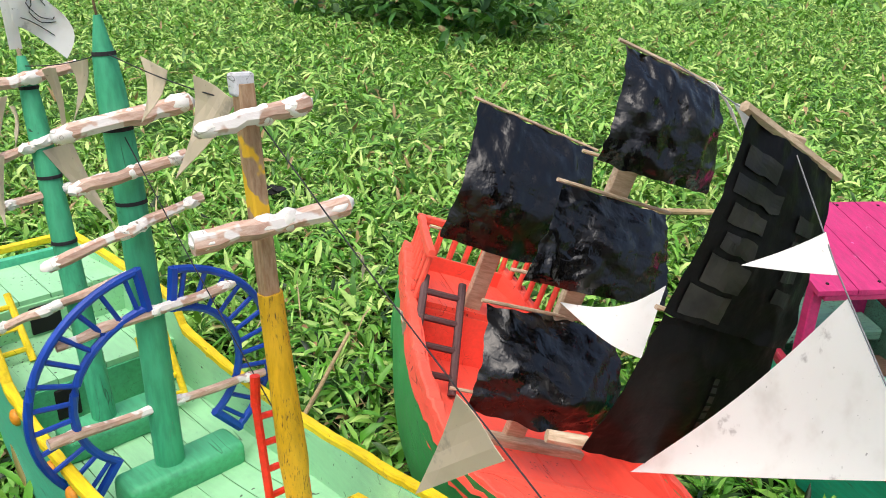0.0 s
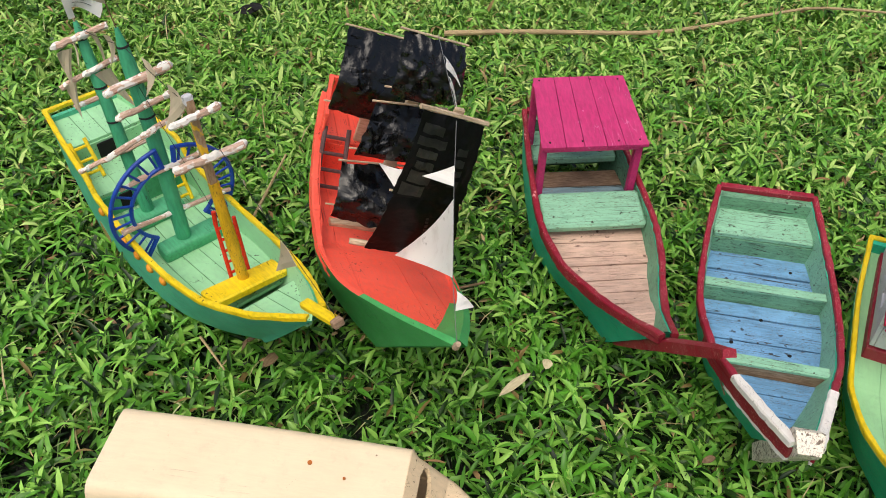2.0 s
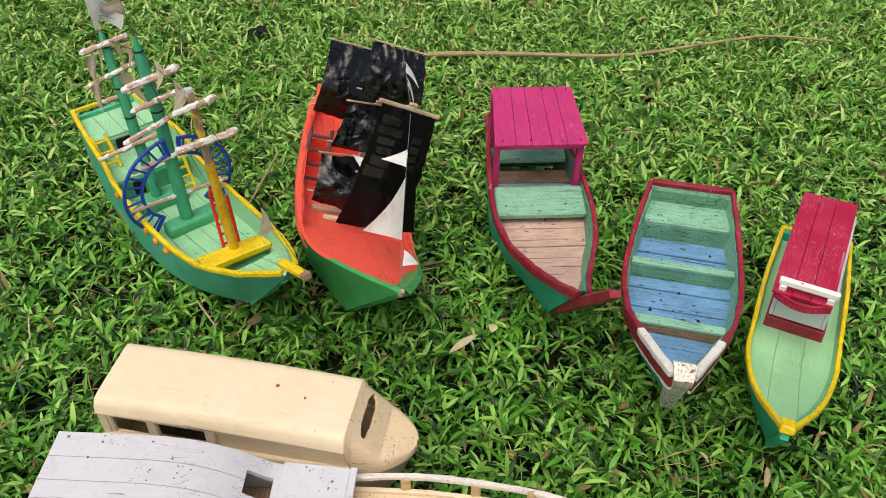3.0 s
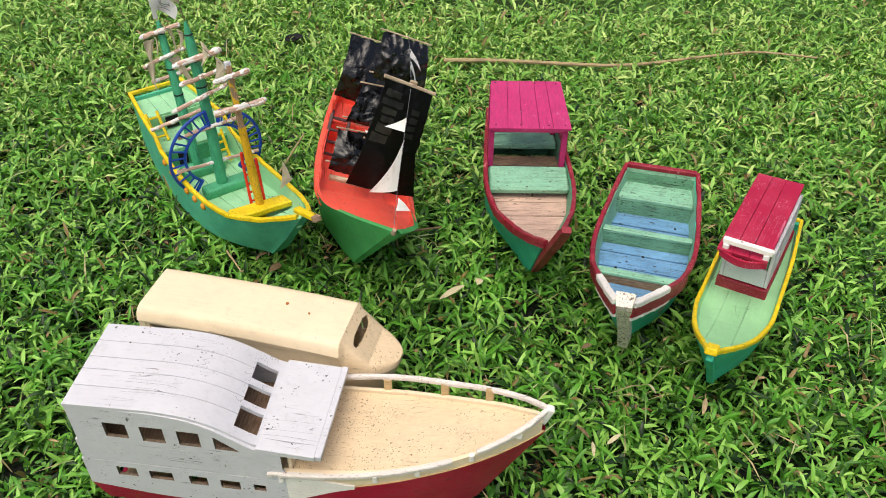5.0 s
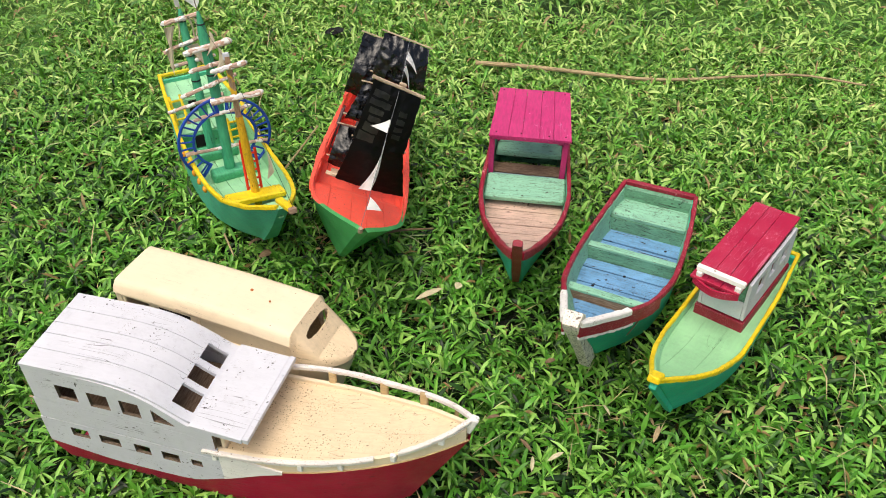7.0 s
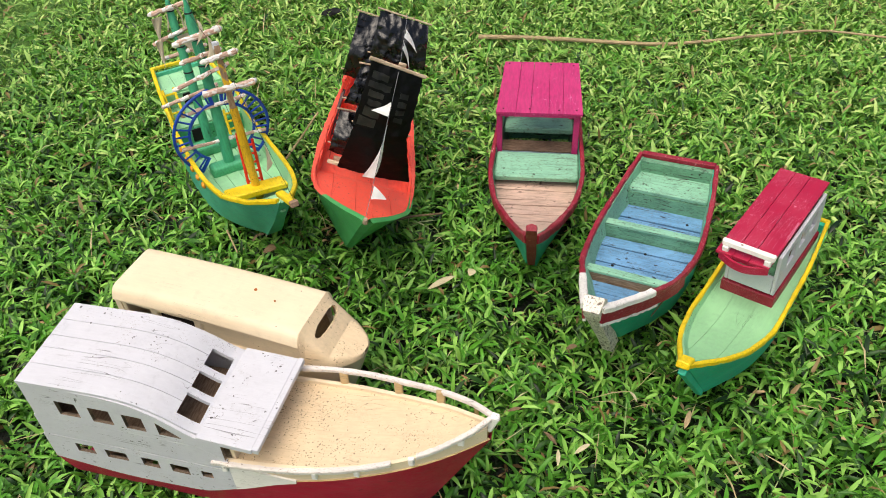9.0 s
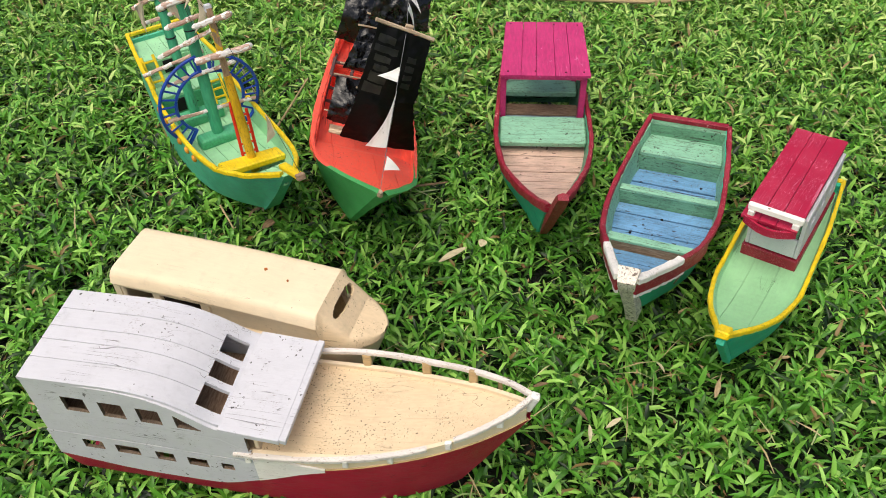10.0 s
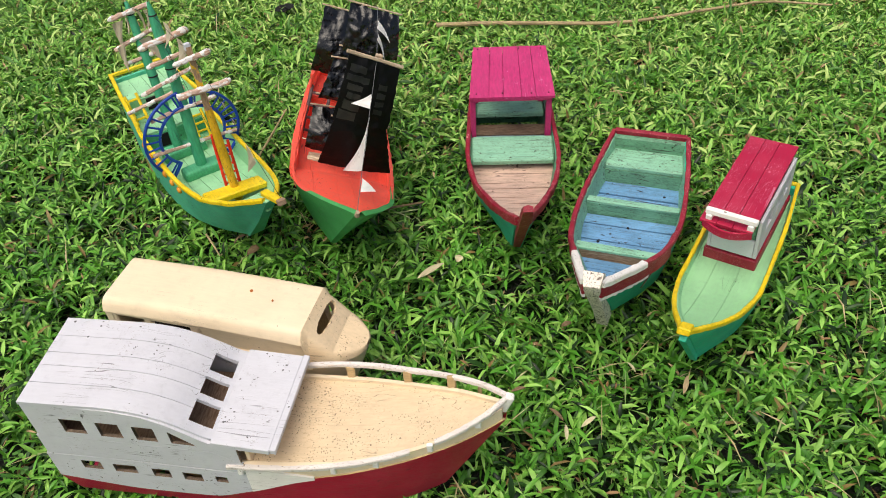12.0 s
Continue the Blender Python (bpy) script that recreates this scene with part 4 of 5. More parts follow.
        ob = part("sail", sheet(fn, 44, 36, 0.0006), material, mast, label, True)
        for a, b, tag in ((tl, tr, 0.0036 if seed == 5.0 else 0.0017), (bl, br, 0.0016))[:1 if seed >= 5.0 else 2]:
            d = (b - a).normalized()
            part("yard", rods(([a - d * 0.006 + Vector((-0.003, 0, 0.002)), b + d * 0.005 + Vector((-0.003, 0, 0.002))], tag), n=6), SPAR, mast, "thin wooden yard")
        return fn
    shine = "shiny crumpled black plastic sail"
    sail(masts[0], (-0.176, -0.086, 0.314), (-0.176, 0.062, 0.303), (-0.158, -0.09, 0.182), (-0.15, 0.052, 0.18), 0.027, BLACK, 0.008, shine, 1.0)
    sail(masts[1], (0.002, -0.052, 0.403), (0.01, 0.045, 0.398), (0.012, -0.05, 0.315), (0.02, 0.06, 0.317), 0.021, BLACK, 0.007, shine, 2.0)
    sail(masts[1], (0.008, -0.06, 0.287), (0.002, 0.054, 0.286), (0.022, -0.076, 0.21), (0.036, 0.058, 0.218), 0.014, BLACK, 0.005, shine, 3.0)
    sail(masts[1], (0.0, -0.08, 0.172), (0.0, 0.055, 0.172), (0.01, -0.082, 0.093), (0.036, 0.056, 0.1), 0.03, BLACK, 0.008, shine, 4.0)
    dull = "dull black plastic sail with faded grey print"
    upper = sail(masts[2], (0.176, -0.05, 0.382), (0.168, 0.046, 0.365), (0.18, -0.056, 0.256), (0.186, 0.05, 0.25), 0.009, BLACK_MATT, 0.004, dull, 5.0)
    lower = sail(masts[2], (0.182, -0.052, 0.254), (0.188, 0.048, 0.25), (0.172, -0.062, 0.15), (0.168, 0.082, 0.142), 0.006, BLACK_MATT, 0.003, "dull black plastic sail", 6.0, 0.002)
    part("yard_end", rods(([(0.17, -0.082, 0.148), (0.175, -0.055, 0.151)], [0.0045, 0.005]), n=8), SPAR, masts[2], "blunt raw stick end")

    def print_block(fn, u0, u1, v0, v1, material, label):
        part("print", sheet(lambda a, b: fn(u0 + (u1 - u0) * a, v0 + (v1 - v0) * b) + Vector((0.0014, 0, 0.0004)), 5, 5, 0.0003), material, masts[2], label)
    for v0, v1 in ((0.12, 0.22), (0.26, 0.35), (0.39, 0.48), (0.52, 0.62), (0.65, 0.8), (0.83, 0.97)):
        print_block(upper, random.uniform(0.05, 0.13), random.uniform(0.34, 0.47), v0, v1, PRINT, "faded grey block print")
    print_block(upper, 0.2, 0.29, 0.57, 0.6, PRINT, "faded grey block print")
    for k in range(4):
        print_block(upper, 0.66, 0.82, 0.3 + 0.13 * k, 0.38 + 0.13 * k, PRINT_DIM, "faded grey block print")
    for k in range(7):
        print_block(lower, 0.55, 0.59, 0.3 + 0.06 * k, 0.34 + 0.06 * k, PRINT_DIM, "faded grey block print")
    part("stem_knot", rods(([(0.426, -0.004, 0.217), (0.432, -0.006, 0.228)], [0.005, 0.0035]), n=8), SPAR, ship, "frayed string knot on the stem", True)
    # stays with paper jibs
    line = bmesh.new()
    for pts in ([(0.17, 0, 0.372), (0.245, -0.001, 0.318), (0.348, -0.003, 0.254), (0.43, -0.006, 0.224)], [(0.0, 0, 0.405), (0.17, 0, 0.375)]):
        tube(line, pts, 0.0005, 5)
    part("stay", line, STRING_PALE, ship, "thin grey string stay")
    jib = lambda u, v: Vector((0.258, 0.0, 0.308)).lerp(Vector((0.347, -0.003, 0.254)), v).lerp(Vector((0.172, -0.01, 0.134)), u) + Vector((0, 0.014 * math.sin(math.pi * u) * math.sin(math.pi * (0.2 + 0.6 * v)), 0))
    part("jib", sheet(jib, 14, 10, 0.0005), PAPER, ship, "stained white paper jib sail", True)
    stay = lambda u, v: Vector((0.108, 0.0, 0.252)).lerp(Vector((0.138, -0.016, 0.204)), v).lerp(Vector((0.033, -0.032, 0.197)), u) + Vector((0, 0.01 * math.sin(math.pi * u), -0.008 * math.sin(math.pi * u)))
    part("staysail", sheet(stay, 10, 8, 0.0005), PAPER, ship, "small white paper staysail", True)
    for a, b, c in (((0.226, -0.004, 0.336), (0.245, -0.001, 0.317), (0.207, -0.031, 0.3)), ((0.368, -0.003, 0.252), (0.388, -0.003, 0.238), (0.378, 0.024, 0.238)), ((0.05, 0.0, 0.397), (0.075, 0, 0.392), (0.075, 0.03, 0.37)), ((0.09, 0.0, 0.388), (0.112, 0, 0.386), (0.112, 0.022, 0.352))):
        part("paper_flag", pennant(bmesh.new(), a, b, c, 0.003), PAPER, ship, "small white paper pennant")


def canopy_rowboat():
    boat = thing("rowing_boat", pose(0.48, 0.64, 0.0, 0, 0, -82.4) @ pose(0, -0.001, 0), "wooden model boat with pink plank canopy and long crimson prow", "model boat", "model boats on the lawn")
    hull = Hull((-0.21, -0.238), (0.214, 0.372), [(-0.238, 0.082), (-0.1, 0.092), (0.03, 0.097), (0.12, 0.086), (0.21, 0.059), (0.29, 0.033), (0.372, 0.011)],
                [(-0.238, 0.112), (-0.1, 0.094), (0.03, 0.087), (0.12, 0.09), (0.21, 0.111), (0.29, 0.145), (0.372, 0.195)],
                [(-0.238, -0.012), (0.372, -0.012)], flare=0.92, power=0.75, thick=0.008)
    part("hull", hull.shell(), (SEA, MINT_OLD), boat, "sea-green painted plank hull", True)
    part("transom", hull.board(-0.222, 0.0, 0.108, 0.012), MINT_OLD, boat)
    floor = lambda x: curve([(-0.2, 0.046), (0.03, 0.05), (0.12, 0.062), (0.2, 0.09), (0.3, 0.146)], x)
    hull.crosswise([-0.138, -0.095, -0.036], floor, 0.006, boat, [PLANK_BROWN, PALE_BLUE])
    hull.crosswise([-0.036, 0.052, 0.092, 0.116, 0.16, 0.2, 0.242], floor, 0.006, boat, PLANK_PINK, gap=0.003)
    hull.crosswise([0.242, 0.318], floor, 0.006, boat, PLANK_PINK, "bow_plank")
    for side in (-1, 1):
        part("gunwale", strip(bmesh.new(), hull.edge(-0.236, 0.372, side, 0.003, 0.0015, 44), 0.0095, 0.010, 0.2), CRIMSON, boat, "crimson painted gunwale")
        part("rubbing_strake", strip(bmesh.new(), [(x, y, z) for x, y, z in hull.edge(0.05, 0.372, side, -0.007, 0.002, 30)], 0.005, 0.009, 0.2), CRIMSON, boat, "crimson painted strake")
    part("gunwale", boxes(((-0.236, 0, 0.115), (0.012, 0.15, 0.01))), CRIMSON, boat, "crimson painted gunwale")
    w = hull.half(-0.01, 0.08)
    part("thwart", boxes(((0.001, 0, 0.0745), (0.076, 2 * w - 0.002, 0.017), (0, 8, 0)), bevel=0.004, wobble=0.001), MINT_PALE, boat, "mint painted bench board")
    part("stern_seat", boxes(((-0.178, 0, 0.074), (0.08, 2 * hull.half(-0.17, 0.074) - 0.002, 0.016), (0, 3, 0)), bevel=0.003), MINT_PALE, boat, "mint painted stern seat")
    # raked prow beam
    a, b = Vector((0.226, 0, 0.012)), Vector((0.497, 0, 0.324))
    bm = bmesh.new()
    d = (b - a).normalized()
    nrm = Vector((-d.z, 0, d.x))
    rings = []
    for s, wid, dep in ((0, 0.0065, 0.018), (0.2, 0.0075, 0.019), (0.35, 0.0082, 0.019), (0.55, 0.0078, 0.016), (0.7, 0.0082, 0.016), (0.93, 0.0086, 0.014), (1.0, 0.0074, 0.01)):
        p = a.lerp(b, s)
        rings.append([bm.verts.new(p + nrm * dep * q + Vector((0, wid * k, 0))) for k, q in ((-1, -0.5), (1, -0.5), (1, 0.35), (0, 0.6), (-1, 0.35))])
    for r, s in zip(rings, rings[1:]):
        for k in range(5):
            bm.faces.new((r[k], r[(k + 1) % 5], s[(k + 1) % 5], s[k]))
    bm.faces.new(rings[0][::-1])
    bm.faces.new(rings[-1])
    part("prow", bm, CRIMSON, boat, "long crimson raked prow beam")
    # canopy on four posts
    roof = lambda x: 0.183 + (-(x + 0.037)) * 0.17
    canopy = part("canopy", boxes(((-0.109, -0.003, roof(-0.109) - 0.008), (0.148, 0.155, 0.007), (0, 9.6, 0))), PINK, boat, "pink plank canopy")
    ys = [-0.5, -0.27, -0.1, 0.11, 0.28, 0.5]
    for y0, y1 in zip(ys, ys[1:]):
        bm = bmesh.new()
        rows = []
        for k in range(5):
            x = -0.197 + 0.162 * k / 4
            w = 0.16 + 0.019 * k / 4
            z = roof(x) - 0.004 + 0.0006 * math.sin(3 * k)
            rows.append([bm.verts.new((x, y, zz)) for y, zz in ((y0 * w + 0.0005, z), (y1 * w - 0.0005, z), (y1 * w - 0.0005, z + 0.005), (y0 * w + 0.0005, z + 0.005))])
        for r, s in zip(rows, rows[1:]):
            for k in range(4):
                bm.faces.new((r[k], r[(k + 1) % 4], s[(k + 1) % 4], s[k]))
        bm.faces.new(rows[0][::-1])
        bm.faces.new(rows[-1])
        part("roof_plank", bm, PINK, canopy)
    for x, y in ((-0.19, -0.07), (-0.19, 0.02), (-0.188, 0.068), (-0.046, -0.074), (-0.047, -0.02), (-0.045, 0.04), (-0.046, 0.076)):
        part("nail_head", rods(([(x, y, roof(x)), (x, y, roof(x) + 0.0018)], 0.0017)), DARK, canopy)
    for x, y in ((-0.05, -0.082), (-0.05, 0.078), (-0.182, -0.076), (-0.182, 0.072)):
        z1 = roof(x)
        part("post", boxes(((x, y, (0.07 + z1) / 2), (0.012, 0.012, z1 - 0.07)), wobble=0.0006), PINK, canopy, "pink painted post")


def open_rowboat():
    boat = thing("rowing_boat", pose(0.72, 0.40, 0.0, 0, 0, -101.5) @ pose(0.004, -0.002, -0.004, 3, 0, 0), "open model rowing boat with mint seats, blue floor, crimson rim", "model boat", "model boats on the lawn")
    hull = Hull((-0.235, -0.262), (0.165, 0.303), [(-0.262, 0.077), (-0.15, 0.092), (-0.03, 0.099), (0.08, 0.087), (0.16, 0.063), (0.24, 0.036), (0.303, 0.014)],
                [(-0.262, 0.124), (-0.15, 0.107), (-0.03, 0.101), (0.08, 0.122), (0.16, 0.153), (0.24, 0.192), (0.303, 0.226)],
                [(-0.262, -0.012), (0.1, -0.008), (0.303, 0.036)], flare=0.82, power=0.75, thick=0.008)
    part("hull", hull.shell(), (SEA, MINT_PALE), boat, "sea-green painted plank hull", True)
    part("transom", hull.board(-0.247, 0.0, 0.122, 0.014), MINT_OLD, boat, "worn mint transom board")
    floor = lambda x: curve([(-0.2, 0.052), (-0.05, 0.06), (0.04, 0.072), (0.16, 0.092), (0.26, 0.14)], x)
    hull.crosswise([-0.182, -0.135, -0.1, -0.062, -0.03, 0.024, 0.056, 0.1], floor, 0.006, boat, BLUE, gap=0.003)
    hull.crosswise([0.114, 0.15, 0.19, 0.232], lambda x: 0.104 + 0.28 * (x - 0.114), 0.006, boat, BLUE)
    for side in (-1, 1):
        part("gunwale", strip(bmesh.new(), hull.edge(-0.258, 0.165, side, 0.003, 0.0015, 34), 0.0092, 0.010, 0.2), CRIMSON, boat, "crimson painted gunwale")
        part("bow_gunwale", strip(bmesh.new(), hull.edge(0.165, 0.30, side, 0.004, 0.001, 14), 0.0125, 0.011, 0.12), WHITE_OLD, boat, "chipped white gunwale at the bow")
        part("strake", strip(bmesh.new(), hull.edge(0.06, 0.3, side, -0.014, 0.002, 24), 0.004, 0.022, 0.08), CRIMSON, boat, "crimson band on the hull")
        part("stripe", strip(bmesh.new(), hull.edge(0.15, 0.298, side, -0.028, 0.001, 18), 0.004, 0.008, 0.3), WHITE_OLD, boat, "chipped white stripe")
    part("gunwale", boxes(((-0.259, 0, 0.127), (0.012, 0.146, 0.01))), CRIMSON, boat, "crimson painted gunwale")
    part("stern_seat", boxes(((-0.212, 0, 0.091), (0.064, 2 * hull.half(-0.212, 0.091) + 0.006, 0.011)), bevel=0.002, wobble=0.0008), MINT_PALE, boat, "mint painted stern seat")
    part("seat_front", hull.board(-0.182, 0.045, 0.0855, 0.007), MINT_OLD, boat, "weathered mint board below the seat")
    for x, z, dark in ((-0.069, 0.088, False), (0.105, 0.121, True)):
        t = part("thwart", hull.board(x, 0.05, z, 0.013), PLANK_BROWN if dark else MINT_OLD, boat, "cracked board across the boat, mint paint flaking")
        part("thwart_top", boxes(((x, 0, z + 0.002), (0.017, 2 * hull.half(x, z) - 0.002, 0.006)), bevel=0.001, wobble=0.0008), MINT_PALE, t)
    # bow breast planks and white stem
    a, b = Vector((0.188, 0, 0.032)), Vector((0.306, 0.001, 0.236))
    d = (b - a).normalized()
    nrm = Vector((d.z, 0, -d.x))
    bm = bmesh.new()
    rings = []
    for s, wid, dep in ((0, 0.011, 0.016), (0.4, 0.0118, 0.018), (0.8, 0.0135, 0.02), (0.94, 0.0148, 0.022), (1.0, 0.0152, 0.018)):
        p = a.lerp(b, s)
        rings.append([bm.verts.new(p + nrm * dep * q + Vector((0, wid * k, 0)) + Vector((random.uniform(-1, 1), random.uniform(-1, 1), 0)) * 0.001) for k, q in ((-1, -0.9), (1, -0.9), (0.8, 0.5), (-0.8, 0.5))])
    for r, s in zip(rings, rings[1:]):
        for k in range(4):
            bm.faces.new((r[k], r[(k + 1) % 4], s[(k + 1) % 4], s[k]))
    bm.faces.new(rings[0][::-1])
    bm.faces.new(rings[-1])
    part("stem", bm, WHITE_STEM, boat, "chunky stem with chipped white paint")
    for x, y in ((-0.1, -0.04), (-0.1, 0.03), (-0.03, 0.0), (0.03, -0.045), (0.04, 0.035), (0.08, 0.0), (-0.15, 0.05)):
        part("nail_head", rods(([(x, y, floor(x)), (x, y, floor(x) + 0.0015)], 0.0028)), DARK, boat)


def cabin_boat():
    boat = thing("cabin_boat", pose(0.90, 0.34, 0.0, 0, 0, -110.6) @ pose(0.004, 0.001, -0.002, 3, 0, -0.6), "mint-decked model boat with white cabin and cherry red plank roof", "model boat", "model boats on the lawn")
    hull = Hull((-0.235, -0.262), (0.18, 0.3), [(-0.262, 0.063), (-0.1, 0.071), (0.05, 0.071), (0.14, 0.060), (0.21, 0.042), (0.26, 0.023), (0.3, 0.008)],
                [(-0.262, 0.080), (-0.1, 0.069), (0.03, 0.070), (0.12, 0.092), (0.2, 0.126), (0.3, 0.182)],
                [(-0.262, -0.012), (0.1, -0.01), (0.3, 0.008)], flare=0.8, power=0.85, thick=0.008)
    part("hull", hull.shell(), (SEA, MINT), boat, "sea-green painted hull", True)
    part("transom", hull.board(-0.25, 0.0, 0.083, 0.01), SEA, boat)
    deck = lambda x: hull.top(x) - 0.013
    hull.lengthwise(-0.25, 0.285, [-0.09, -0.024, 0.018, 0.09], deck, 0.006, boat, MINT_CLEAN, steps=40, gap=0.0005)
    for side in (-1, 1):
        part("gunwale", strip(bmesh.new(), hull.edge(-0.262, 0.296, side, 0.003, 0.0, 44), 0.0074, 0.008, 0.12), YELLOW, boat, "bright yellow painted gunwale")
    part("gunwale", boxes(((-0.26, 0, 0.083), (0.009, 0.122, 0.008))), YELLOW, boat, "bright yellow painted gunwale")
    part("bow_cap", boxes(((0.291, 0, 0.181), (0.026, 0.02, 0.012), (0, -24, 0)), bevel=0.002, wobble=0.001), YELLOW, boat, "blunt yellow bow cap")
    part("stem", boxes(((0.2435, 0, 0.092), (0.012, 0.012, 0.19), (0, 35, 0))), SEA, boat)
    # cabin
    cy, hw = -0.006, 0.044
    x0, x1 = -0.232, -0.018
    cabin = part("skirting", boxes((((x0 + x1) / 2, cy, 0.066), (x1 - x0 + 0.006, 2 * hw + 0.006, 0.024)), bevel=0.0015), CRIMSON, boat, "crimson band round the cabin foot")
    cabin.rotation_euler.z = radians(-2.8)
    for side in (-1, 1):
        y = cy + side * (hw - 0.003)
        spans = [(x0, -0.2), (-0.168, -0.148), (-0.116, -0.095), (-0.058, x1)]
        bm = boxes((((x0 + x1) / 2, y, 0.099), (x1 - x0, 0.006, 0.036)), bevel=0.0008)
        box(bm, ((x0 + x1) / 2, y, 0.158), (x1 - x0, 0.006, 0.014), None, 0.0008)
        for a, b in spans:
            box(bm, ((a + b) / 2, y, 0.134), (b - a, 0.006, 0.036), None, 0.0)
        part("cabin_side", bm, WHITE, cabin, "white cabin wall with small window openings")
    part("cabin_front", boxes(((x1 - 0.003, cy, 0.1), (0.006, 2 * hw - 0.013, 0.038)), bevel=0.0008), WHITE, cabin, "white cabin front")
    part("cabin_back", boxes(((x0 + 0.003, cy, 0.123), (0.006, 2 * hw - 0.013, 0.084)), bevel=0.0008), WHITE, cabin)
    # Board added along the middle, dark so that the side windows look shaded.
    part("interior_backing", boxes(((-0.125, cy, 0.118), (0.196, 0.004, 0.088))), SHADE_PLANK, cabin)
    part("interior_backing", boxes(((-0.024, cy, 0.142), (0.003, 2 * hw - 0.014, 0.05))), MINT_OLD, cabin)
    part("interior_backing", boxes(((-0.1, cy, 0.115), (0.004, 2 * hw - 0.014, 0.09))), PLANK_BROWN, cabin)
    roof = part("roof", boxes(((-0.104, cy - 0.004, 0.169), (0.268, 0.082, 0.007))), ROOF_RED, cabin, "cherry red plank roof")
    for y0, y1 in ((-0.05, -0.021), (-0.021, 0.006), (0.006, 0.0395)):
        bm = boxes(((-0.108, cy + (y0 + y1) / 2, 0.1755), (0.282, y1 - y0 - 0.0006, 0.006)), bevel=0.0007, wobble=0.0003)
        part("roof_plank", bm, ROOF_RED, roof)
    visor = lambda u, v: (0.03 + 0.012 * math.sin(math.pi * u), cy - 0.045 + 0.084 * u, 0.176 - 0.014 * v - 0.004 * math.sin(math.pi * u))
    part("visor", sheet(visor, 10, 3, 0.004), ROOF_RED, roof, "curved red visor lip")
    bar = part("roof_bar", boxes(((0.022, cy, 0.193), (0.010, 0.088, 0.012)), bevel=0.002, wobble=0.0006), WHITE_OLD, roof, "white wooden bar on the roof")
    for y in (-0.036, 0.034):
        part("bar_foot", boxes(((0.023, cy + y, 0.182), (0.013, 0.011, 0.011)), wobble=0.0006), WHITE_OLD, bar)


